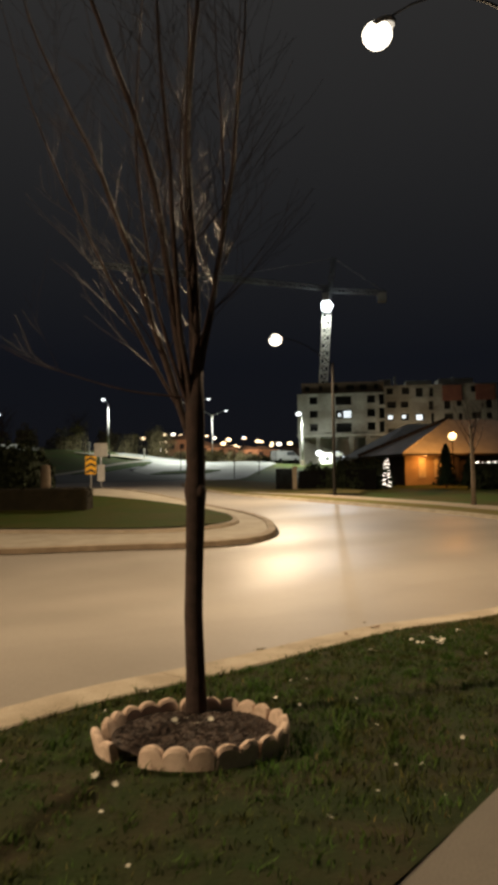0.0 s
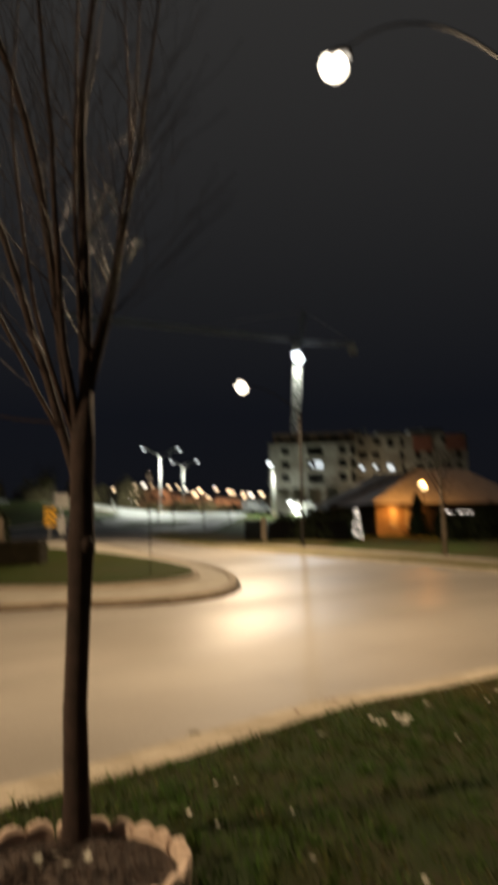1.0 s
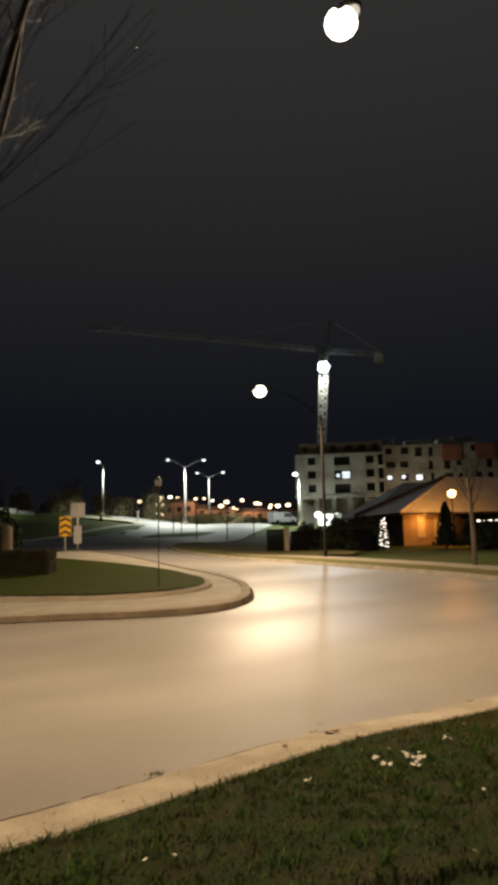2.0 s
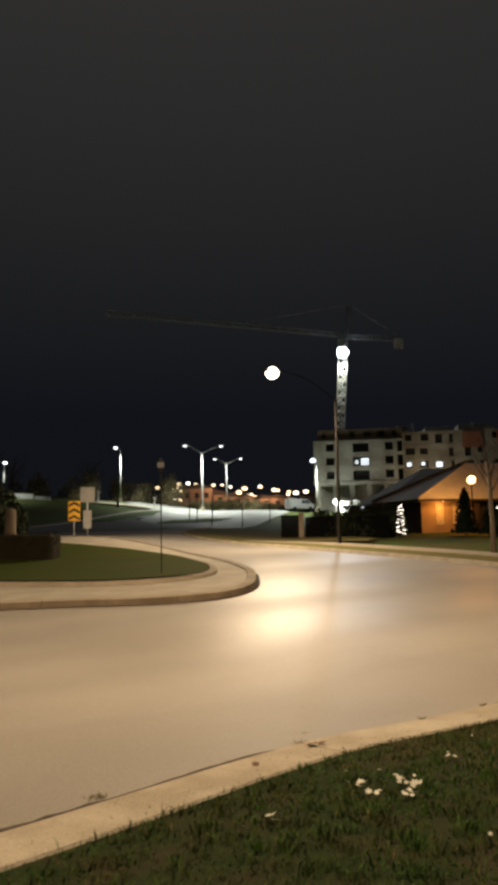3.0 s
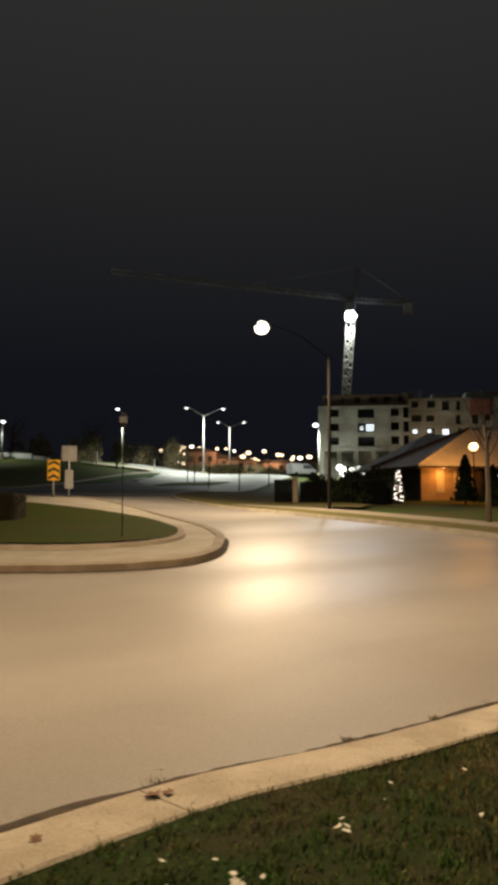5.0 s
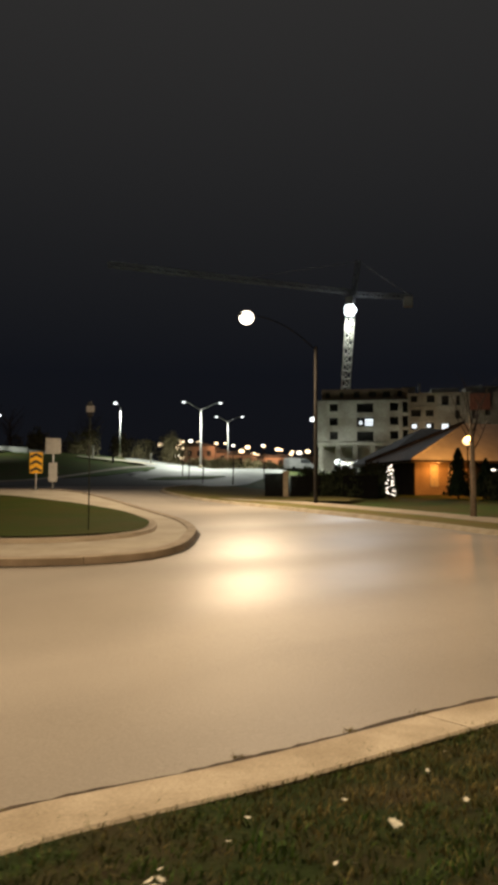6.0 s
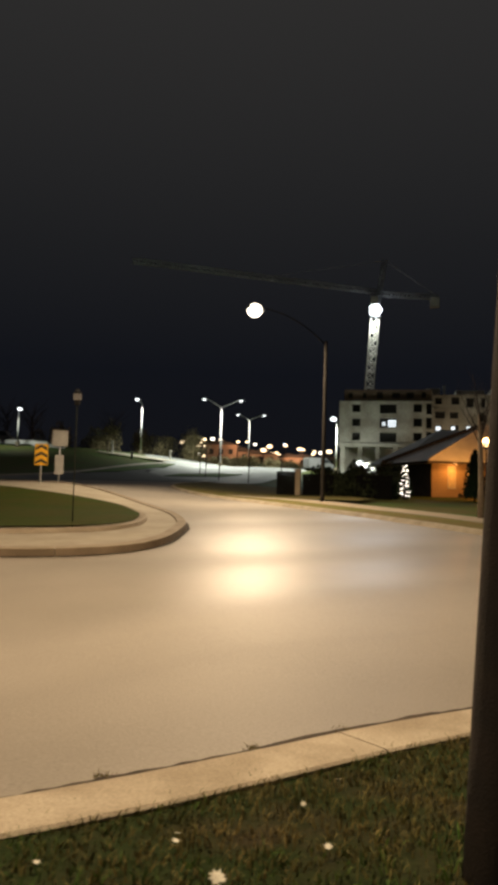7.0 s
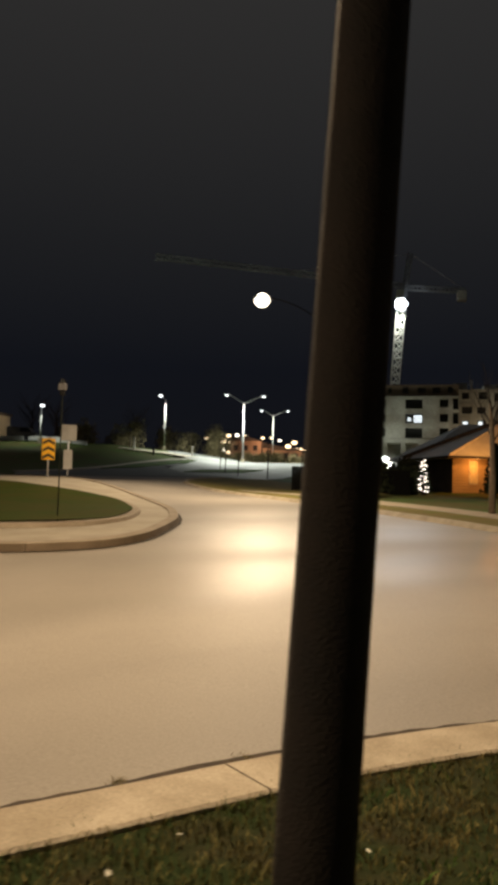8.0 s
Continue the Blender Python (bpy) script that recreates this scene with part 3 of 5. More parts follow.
for (x, y), top_z, arms, size, label in (
        ((-45.9, 153), 19.2, [(-1.1, 0.9)], 0.62, "pale post with a single lit white lamp"),
        ((-23.7, 131), 15.9, [(-3.1, 1.4), (3.5, 1.1)], 0.42, "pale post with two upswept arms and white lamps"),
        ((-25.1, 165), 17.1, [(-2.6, 1.1), (3.3, 1.0)], 0.45, "farther pale post with two upswept arms"),
        ((-2.85, 120), 12.6, [(-0.5, 0.2)], 0.68, "pale post with one bright white lamp by the building site"),
        ((-50.7, 110), 12.7, [(0.2, 0.4)], 0.55, "dark post with a white lamp on the rise")):
    p = on_ground(x, y)
    lot_lamp(p, top_z - p[2], arms, size, label)


def post_sign(name, place, width, bottom, top_z, label, chevrons=False, second=None, turn=0.0):
    top = thing(name, place, label, "road sign", "signs on the island", turn=turn)
    base = place[2]
    bm = bmesh.new()
    tube(bm, [(0, 0.05, -0.2), (0, 0.05, top_z - base - 0.05)], 0.045, 8)
    part("post", bm, GALV, top, smooth=True)
    bm = bmesh.new()
    box(bm, (-width / 2, -0.012, bottom - base), (width / 2, 0.012, top_z - base), 0.008)
    panel = part("panel", bm, SIGN_YELLOW if chevrons else SIGN_BACK, top)
    if chevrons:
        hh = (top_z - bottom) / 3
        for k in range(3):
            z0 = bottom - base + hh * k
            bm = bmesh.new()
            w, t = width / 2 - 0.03, hh * 0.40
            poly_prism(bm, [(-w, z0 + 0.03), (0, z0 + hh * 0.52), (w, z0 + 0.03), (w, z0 + 0.03 + t), (0, z0 + hh * 0.52 + t), (-w, z0 + 0.03 + t)], -0.019, -0.0125)
            part("chevron", bm, SIGN_BLACK, panel)
    if second:
        bm = bmesh.new()
        box(bm, (-second[0] / 2, -0.012, second[1] - base), (second[0] / 2, 0.012, second[2] - base), 0.02)
        part("lower_panel", bm, SIGN_BACK, top)
    return top


post_sign("chevron_sign", (-12.6, 42.2, 1.55), 0.64, 2.38, 3.46, "yellow chevron sign with black arrows on a steel post", True, turn=27)
post_sign("road_sign", (-12.75, 44.6, 1.6), 0.82, 3.50, 4.36, "plain backs of two grey signs on one steel post", False, (0.46, 1.98, 3.02), turn=24)

# slim post with a pale box under a dark lamp, on the island
sp = thing("flashing_beacon", (-3.38, 25.75, float(level(-3.38, 25.75)) + 0.2), "slim steel post with a pale box below a dark lamp", "post")
bm = bmesh.new()
tube(bm, [(0, 0, -0.2), (0, 0, 3.14)], 0.016, 8)
part("post", bm, BEACON_STEEL, sp, smooth=True)
bm = bmesh.new()
box(bm, (-0.095, -0.06, 3.17), (0.095, 0.06, 3.34), 0.012)
part("lamp_box", bm, HEAD, sp, "pale grey metal box")
bm = bmesh.new()
box(bm, (-0.06, -0.045, 3.04), (0.06, 0.045, 3.166), 0.01)
part("mount", bm, BLACK_STEEL, sp)
bm = bmesh.new()
tube(bm, [(0, 0, 3.343), (0, 0, 3.39), (0, 0, 3.46)], [0.085, 0.085, 0.05], 12)
part("lamp_lens", bm, GLASS, sp, "dark unlit lamp lens", True)

# ---- the young tree and its edging ring ----
TREE = (0.395, 5.98)
tree_z = float(level(*TREE))
tree = thing("young_tree", (*TREE, tree_z), "bare young maple with upright limbs in an edging ring", "tree")
rng = random.Random(11)


def limb(bm, start, way, length, r0, steps, wander, up):
    p, d, pts, rad = Vector(start), Vector(way).normalized(), [Vector(start)], [r0]
    for k in range(steps):
        d = (d + Vector((rng.uniform(-1, 1), rng.uniform(-1, 1), rng.uniform(-0.6, 0.6))) * wander + Vector((0, 0, up))).normalized()
        p = p + d * (length / steps)
        pts.append(p.copy())
        rad.append(max(0.0012, r0 * (1 - 0.85 * (k + 1) / steps)))
    tube(bm, pts, rad, 8 if r0 > 0.02 else (5 if r0 > 0.007 else 4), cap=False)
    return pts, rad


bm = bmesh.new()
trunk_pts = [(0, 0, -0.1), (0.0, 0, 0.06), (-0.005, 0, 0.3), (-0.012, 0, 0.7), (-0.004, 0.01, 1.1), (0.008, 0, 1.4), (0.012, 0, 1.5), (0.015, 0, 1.6), (0.012, 0.01, 1.75), (0.012, 0.01, 2.0), (0.03, 0.01, 2.3)]
tube(bm, trunk_pts, [0.095, 0.075, 0.063, 0.06, 0.06, 0.062, 0.074, 0.064, 0.062, 0.066, 0.040], 16)
ball(bm, (0.05, -0.04, 1.5), (0.04, 0.035, 0.05), 8)
for v in bm.verts:
    v.co += Vector((noise.noise(v.co * 9), noise.noise(v.co * 9 + Vector((5, 0, 0))), 0)) * 0.006
part("trunk", bm, BARK, tree, "dark ridged trunk with a swollen knot", True)
twigs = bmesh.new()
mains = [((-0.02, 0, 1.85), (-0.34, 0.05, 1), 3.9, 0.026), ((0.0, 0, 1.95), (-0.16, 0.06, 1), 4.3, 0.031), ((0.03, 0, 2.25), (0.06, -0.04, 1), 4.2, 0.035), ((0.03, 0, 2.15), (0.15, 0.1, 1), 3.9, 0.022),
         ((-0.02, 0, 2.12), (-0.95, -0.10, 0.02), 1.35, 0.008), ((0.0, 0, 2.0), (-0.05, -0.22, 1), 3.7, 0.021), ((0.02, 0, 2.3), (0.30, -0.12, 1), 2.6, 0.013), ((0.0, 0.02, 2.1), (-0.08, 0.25, 1), 3.6, 0.020),
         ((0.03, 0, 2.2), (0.10, 0.3, 1), 3.3, 0.016), ((-0.02, 0, 1.9), (-0.58, 0.12, 1), 3.2, 0.015), ((0.02, 0, 2.1), (0.02, 0.05, 1), 3.6, 0.016), ((-0.01, 0, 2.0), (-0.26, -0.15, 1), 3.4, 0.014)]
for start, way, length, r in mains:
    bm = bmesh.new()
    pts, rad = limb(bm, start, way, length, r, 14, 0.085, 0.04)
    part("limb", bm, BARK, tree, smooth=True)
    for i in (range(2, 12) if r > 0.009 else (9,)):
        for _ in range(rng.choice((1, 2, 3))):
            a = rng.uniform(0, 2 * math.pi)
            d = (pts[i] - pts[i - 1]).normalized()
            out = Vector((math.cos(a), math.sin(a), 0))
            p2, r2 = limb(twigs, pts[i], d * 0.9 + out * rng.uniform(0.45, 0.9), rng.uniform(0.5, 1.25) * (1.1 - i / 16), max(0.0019, rad[i] * 0.20), 6, 0.10, 0.05)
            for j in (2, 3, 4, 5):
                if rng.random() < 0.75:
                    a2 = rng.uniform(0, 2 * math.pi)
                    limb(twigs, p2[j], (p2[j] - p2[j - 1]).normalized() + Vector((math.cos(a2), math.sin(a2), 0.2)) * 0.7, rng.uniform(0.15, 0.5), 0.0013, 3, 0.12, 0.05)
part("crown", twigs, TWIG, tree, "fine bare twigs catching the lamp light", True)

tree.scale = (1.13, 1.13, 1.13)
RING, RING_R = (0.475, 5.51), 0.58
ring_z = float(level(*RING))


def edging_piece(a0, a1, r, label, tilt=0.0, shift=(0, 0), lift=0.0):
    """A curved cast piece with a scalloped top, from angle a0 to a1 in degrees."""
    piece = thing("edging_stone", (RING[0] + shift[0], RING[1] + shift[1], ring_z + lift), label, "garden edging", "edging ring round the tree")
    bm, rows, wide = bmesh.new(), [], 15.0
    n = max(8, int((a1 - a0) / 1.5))
    for k in range(n + 1):
        a = a0 + (a1 - a0) * k / n
        s = abs(math.sin(math.pi * (a - a0) / wide))
        top = 0.130 + 0.048 * math.sqrt(max(0.0, s)) + 0.004 * noise.noise((a * 0.3, r, 0))
        ca, sa = math.cos(radians(a)), math.sin(radians(a))
        row = []
        for dr, z in ((0.030, -0.08), (0.033, 0.0), (0.030, top - 0.025), (0.018, top), (-0.012, top), (-0.026, top - 0.022), (-0.03, -0.08)):
            q = r + dr + tilt * z
            slope_z = float(level(RING[0] + q * ca, RING[1] + q * sa)) - ring_z
            row.append(bm.verts.new((q * ca, q * sa, z + slope_z)))
        rows.append(row)
    for a, b in zip(rows, rows[1:]):
        for c in range(len(a) - 1):
            bm.faces.new((a[c], a[c + 1], b[c + 1], b[c]))
    bm.faces.new(rows[0])
    bm.faces.new(rows[-1][::-1])
    part("scalloped_block", bm, EDGING, piece)
    return piece


edging_piece(247, 319, RING_R, "pinkish cast edging with scalloped top facing the footpath")
edging_piece(320.5, 395.5, RING_R, "pale cast edging with scalloped top", 0.08)
edging_piece(37, 112, RING_R, "pale cast edging with scalloped top by the kerb side", -0.05)
edging_piece(113.5, 188.5, RING_R, "pale cast edging with worn scalloped top", 0.1)
edging_piece(190, 231, RING_R + 0.01, "short cast edging piece tipped outward beside a gap", 0.25, (-0.02, -0.01), -0.01)

bm = bmesh.new()
for k in range(1300):
    a, r = rng.uniform(0, 2 * math.pi), (RING_R - 0.05) * math.sqrt(rng.random())
    x, y = RING[0] + r * math.cos(a), RING[1] + r * math.sin(a)
    s = rng.uniform(0.008, 0.022)
    m = Matrix.Translation((x, y, float(level(x, y)) + 0.095 + 0.03 * (1 - r / RING_R))) @ Euler((rng.uniform(-0.6, 0.6), rng.uniform(-0.6, 0.6), rng.uniform(0, 6))).to_matrix().to_4x4() @ Matrix.Diagonal((s * 1.6, s * 0.6, s * 0.4, 1))
    bmesh.ops.create_cube(bm, size=1, matrix=m)
chips = part("mulch_chips", bm, MULCH)
tagged(chips, "dark damp bark mulch inside the edging ring", "mulch", kind="stuff")
bm = bmesh.new()
rows = [[bm.verts.new((RING[0] + r * math.cos(a), RING[1] + r * math.sin(a), float(level(RING[0] + r * math.cos(a), RING[1] + r * math.sin(a))) + 0.09 + 0.03 * (1 - r / RING_R) + 0.012 * noise.noise((r * 9, a * 3, 0)))) for a in (2 * math.pi * k / 40 for k in range(40))] for r in (0.02, 0.15, 0.3, 0.45, 0.55)]
for a, b in zip(rows, rows[1:]):
    for k in range(40):
        bm.faces.new((a[k], a[(k + 1) % 40], b[(k + 1) % 40], b[k]))
bm.faces.new(rows[0])
bed = part("mulch_bed", bm, MULCH)
tagged(bed, "bed of dark soil and mulch round the trunk", "soil", kind="stuff")

# ---- house with the amber lamp ----
HX, HY = 8.1, 66.0
hz = float(level(HX, HY)) - 0.1
house = thing("house", (HX, HY, hz), "low hipped house, its front wall lit amber by a globe lamp", "house", turn=24)
eave = 4.0 - hz
bm = bmesh.new()
box(bm, (0, 0, -0.6), (14.0, 7, eave - 0.05))
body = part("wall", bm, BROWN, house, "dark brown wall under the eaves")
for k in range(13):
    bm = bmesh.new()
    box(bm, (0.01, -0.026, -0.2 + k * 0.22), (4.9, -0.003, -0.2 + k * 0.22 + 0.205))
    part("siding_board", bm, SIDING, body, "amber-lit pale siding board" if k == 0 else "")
# Side boards, with the unlit side's shade put into their colour.
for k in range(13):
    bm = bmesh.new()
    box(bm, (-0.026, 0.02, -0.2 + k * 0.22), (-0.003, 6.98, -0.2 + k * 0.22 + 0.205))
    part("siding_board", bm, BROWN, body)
for x, w in ((1.35, 0.72), (2.95, 0.95)):
    bm = bmesh.new()
    box(bm, (x, -0.09, 0.62), (x + w, -0.03, 2.40), 0.02)
    win = part("window", bm, FASCIA, house, "window in a pale frame with a drawn curtain")
    for dx in (0.05, w / 2 + 0.02):
        bm = bmesh.new()
        box(bm, (x + dx, -0.105, 0.70), (x + dx + w / 2 - 0.07, -0.093, 2.32))
        part("pane", bm, CURTAIN, win)
bm = bmesh.new()
box(bm, (4.9, -0.55, -0.6), (5.25, -0.03, eave - 0.1), 0.02)
part("porch_post", bm, BROWN, house, "dark porch post")


def hip_roof(bm, x0, x1, y0, y1, z, rise, run=1.15, thick=0.18):
    d = (y1 - y0) / 2
    pts = [(x0, y0, z), (x1, y0, z), (x1, y1, z), (x0, y1, z), (x0 + d * run, y0 + d, z + rise), (x1 - d, y0 + d, z + rise)]
    vs = [bm.verts.new(p) for p in pts]
    lo = [bm.verts.new((p[0], p[1], p[2] - thick)) for p in pts[:4]]
    for f in ((0, 1, 5, 4), (1, 2, 5), (2, 3, 4, 5), (3, 0, 4)):
        bm.faces.new([vs[k] for k in f])
    for k in range(4):
        bm.faces.new((vs[k], vs[(k + 1) % 4], lo[(k + 1) % 4], lo[k]))
    bm.faces.new(lo[::-1])
    return bm


part("roof", hip_roof(bmesh.new(), -0.7, 16.5, -0.9, 7.7, eave, 3.4, 1.75), SHINGLE, house, "grey shingle hip roof")
for a, b in (((-0.72, -1.02, eave - 0.2), (16.4, -0.903, eave - 0.02)), ((-0.82, -1.02, eave - 0.2), (-0.703, 7.7, eave - 0.02))):
    bm = bmesh.new()
    box(bm, a, b, 0.02)
    part("gutter", bm, BROWN, house, "dark gutter along the eaves")
bm = bmesh.new()
tube(bm, [(-0.7, -0.9, eave + 0.03), (-0.7 + 4.3 * 1.75, 3.4, eave + 3.42)], 0.08, 6)
part("hip_cap", bm, SHINGLE, house)
# Thick dark strip along the rear hip, between the two roofs.
bm = bmesh.new()
tube(bm, [(-0.7, 7.7, eave + 0.05), (-0.7 + 4.3 * 1.75, 3.45, eave + 3.45)], 0.24, 6)
part("hip_cap", bm, DARK_STRIP, house, "dark strip along the rear hip")
part("rear_roof", hip_roof(bmesh.new(), 0.6, 15.5, 7.95, 14.4, eave + 0.1, 3.5, 1.9), SHINGLE, house, "grey roof of the rear wing")
bm = bmesh.new()
box(bm, (1.4, 7.02, -0.6), (14.0, 13.8, eave + 0.04))
part("rear_wall", bm, BROWN, house)

soffit = thing("soffit_lamp", (9.9, 65.75, hz + eave - 0.2), "small amber lamp under the eaves", "lamp")
bm = bmesh.new()
tube(bm, [(0, 0, -0.012), (0, 0, 0.0)], [0.08, 0.10], 10)
part("lamp_glass", bm, AMBER_GLOW, soffit, smooth=True).visible_shadow = False
bm = bmesh.new()
tube(bm, [(0, 0, 0.002), (0, 0, 0.03)], 0.12, 10)
part("base", bm, BROWN, soffit)

lamp_post = thing("globe_lamp", on_ground(11.75, 62.8), "amber globe lamp on a slim dark post before the house", "lamp post")
bm = bmesh.new()
tube(bm, [(0, 0, -0.2), (0, 0, 3.65)], [0.06, 0.045], 8)
part("post", bm, FENCE, lamp_post)
bm = bmesh.new()
ball(bm, (0, 0, 4.0), (0.36, 0.36, 0.32), 16)
globe = part("globe", bm, AMBER_GLOW, lamp_post, "glowing amber globe", True)
globe.visible_shadow = False
bm = bmesh.new()
tube(bm, [(0, 0, 3.55), (0, 0, 3.68)], [0.1, 0.2], 10)
part("collar", bm, FENCE, lamp_post)


def leafy(bm, shape, count, size, seed):
    """Many small leaf clumps at places given by shape(random)."""
    r = random.Random(seed)
    for _ in range(count):
        p = shape(r)
        s = size * r.uniform(0.6, 1.4)
        m = Matrix.Translation(p) @ Euler((r.uniform(0, 6), r.uniform(0, 6), r.uniform(0, 6))).to_matrix().to_4x4()
        a = [bm.verts.new(m @ Vector(q)) for q in ((-s, 0, 0), (0, -s * 0.45, s * 0.15), (s, 0, 0), (0, s * 0.45, s * 0.15))]
        bm.faces.new(a)
    return bm


def conifer(place, height, radius, label, seed):
    top = thing("conifer", place, label, "tree", "conifers by the house")
    bm = bmesh.new()
    tube(bm, [(0, 0, -0.2), (0, 0, height * 0.8)], [0.07, 0.02], 6)
    part("trunk", bm, BARK, top)

    def shape(r):
        h = r.random() ** 1.25
        a = r.uniform(0, 2 * math.pi)
        rr = radius * (1 - h) ** 0.8 * (0.75 + 0.35 * r.random()) * (0.9 + 0.2 * math.sin(a * 3 + h * 9)) + 0.03
        return (rr * math.cos(a), rr * math.sin(a), 0.12 + h * (height - 0.12))

    bm = bmesh.new()
    tube(bm, [(0, 0, 0.1), (0, 0, height * 0.93)], [radius * 0.75, 0.03], 9)
    leafy(bm, shape, 900, 0.13, seed)
    part("crown", bm, FIR, top)
    return top


def shrub(place, size, label, seed, count=700):
    top = thing("shrub", place, label, "shrub", "shrubs")

    def shape(r):
        a, b, q = r.uniform(0, 2 * math.pi), math.acos(r.uniform(-0.2, 1)), 0.75 + 0.3 * r.random()
        q *= 1 + 0.22 * noise.noise((math.cos(a) * 2, math.sin(a) * 2, b * 2 + seed))
        return (size[0] * q * math.sin(b) * math.cos(a), size[1] * q * math.sin(b) * math.sin(a), size[2] * (0.1 + 0.9 * q * math.cos(b)))

    bm = bmesh.new()
    ball(bm, (0, 0, size[2] * 0.35), (size[0] * 0.75, size[1] * 0.75, size[2] * 0.5), 10)
    leafy(bm, shape, count, 0.16, seed)
    part("foliage", bm, SHRUB, top)
    bm = bmesh.new()
    tube(bm, [(0, 0, -0.2), (0, 0, size[2] * 0.5)], 0.06, 6)
    part("stem", bm, BARK, top)
    return top


conifer(on_ground(10.4, 58.0), 3.3, 0.95, "dark narrow conifer before the lit wall", 3)
conifer(on_ground(11.9, 56.0), 2.5, 0.8, "shorter dark conifer beside the globe lamp", 4)
for k, (x, y, sx, sz) in enumerate(((3.4, 58, 1.3, 1.9), (5.0, 59, 1.2, 2.2), (1.4, 58, 1.4, 1.6), (12.8, 55, 1.4, 1.8), (14.4, 54, 1.6, 2.4), (4.6, 61, 1.0, 2.3), (0.2, 60, 1.3, 2.0), (2.6, 60.5, 1.2, 2.4))):
    shrub(on_ground(x, y), (sx, 1.0, sz), "dark clipped shrub in front of the house", 20 + k)

# decorated little tree with fairy lights
xmas = thing("fairy_light_tree", on_ground(5.88, 58.0), "small tree wound with warm white fairy lights", "tree")
bm = bmesh.new()
tube(bm, [(0, 0, -0.1), (0, 0, 2.0)], [0.05, 0.02], 6)
part("trunk", bm, BARK, xmas)
bm = bmesh.new()
r3 = random.Random(8)
leafy(bm, lambda r: (lambda h, a: ((0.55 * (1 - h) + 0.05) * math.cos(a), (0.55 * (1 - h) + 0.05) * math.sin(a), 0.15 + h * 1.95))(r.random(), r.uniform(0, 6.3)), 500, 0.1, 9)
part("crown", bm, FIR, xmas)
for k in range(54):
    h = ((k + 0.5) / 54) ** 0.95 + r3.uniform(-0.03, 0.03)
    a = k * 0.83 + r3.uniform(-0.4, 0.4)
    rr = (0.27 * (1 - h) + 0.10) * r3.uniform(0.7, 1.15)
    bm = bmesh.new()
    ball(bm, (rr * math.cos(a), rr * math.sin(a), 0.12 + h * 2.05), (0.06 * r3.uniform(0.4, 1.7), 0.045, 0.036 * r3.uniform(0.7, 1.4)), 6)
    part("fairy_light", bm, STRING_GLOW, xmas)

# street tree before the house
yt = thing("street_tree", on_ground(7.75, 33.8), "slim bare street tree in the far verge", "tree")
bm = bmesh.new()
tube(bm, [(0, 0, -0.1), (0.02, 0, 1.2), (0.0, 0, 2.6), (-0.06, 0, 3.6)], [0.12, 0.09, 0.08, 0.04], 10)
part("trunk", bm, PALE_BARK, yt, smooth=True)
bm = bmesh.new()
for k in range(9):
    a = k * 2.4
    pts, rad = limb(bm, (0, 0, 2.3 + k * 0.14), (math.cos(a) * 0.5, math.sin(a) * 0.5, 1), 1.8, 0.025, 6, 0.08, 0.03)
    for j in range(2, 6):
        limb(bm, pts[j], (math.cos(a + j) * 0.6, math.sin(a + j) * 0.6, 0.9), 0.7, 0.008, 4, 0.1, 0.04)
part("crown", bm, TWIG, yt)

# gate pillar, and dark boards standing in for a hedge
pillar = thing("gate_pillar", on_ground(-1.25, 57.0), "tan pillar at the end of a row of dark boards", "pillar")
bm = bmesh.new()
box(bm, (-0.17, -0.17, -0.2), (0.17, 0.17, 1.68), 0.02)
part("shaft", bm, PILLAR, pillar)
bm = bmesh.new()
box(bm, (-0.23, -0.23, 1.683), (0.23, 0.23, 1.78), 0.03)
part("cap", bm, PILLAR, pillar)
fence = thing("fence", on_ground(-1.25, 57.3), "dark boards standing in for a hedge beside the pillar", "fence")
for k in range(9):
    bm = bmesh.new()
    box(bm, (-1.5 + k * 0.145, -0.02, -0.15), (-1.5 + k * 0.145 + 0.135, 0.02, 1.62 + 0.01 * (k % 3)), 0.006)
    part("board", bm, FENCE, fence)
for k in [*range(14), *range(24, 40)]:
    bm = bmesh.new()
    x = 0.3 + k * 0.15
    box(bm, (x, -0.02, -0.15), (x + 0.135, 0.02, 1.45 + 0.015 * (k % 4)), 0.006)
    part("board", bm, FENCE, fence)

# white string lights on the rail beside the house
rail = thing("rail_lights", on_ground(13.4, 56.8), "short row of white lights on a dark rail", "string lights")
bm = bmesh.new()
tube(bm, [(-1.2, 0, 1.75), (1.6, 0, 1.75)], 0.03, 6)
tube(bm, [(-1.2, 0, -0.1), (-1.2, 0, 1.75)], 0.04, 6)
tube(bm, [(1.6, 0, -0.1), (1.6, 0, 1.75)], 0.04, 6)
part("rail", bm, FENCE, rail)
for k in range(6):
    bm = bmesh.new()
    box(bm, (-1.05 + k * 0.42, -0.05, 1.78), (-0.75 + k * 0.42, 0.05, 1.86), 0.02)
    part("light", bm, STRING_GLOW, rail)

# ---- building site with its crane ----
BX, BY = -5.5, 168.0
bz = 5.0
site = thing("apartment_building", (BX, BY, bz), "unfinished concrete apartment block with dark openings", "building")


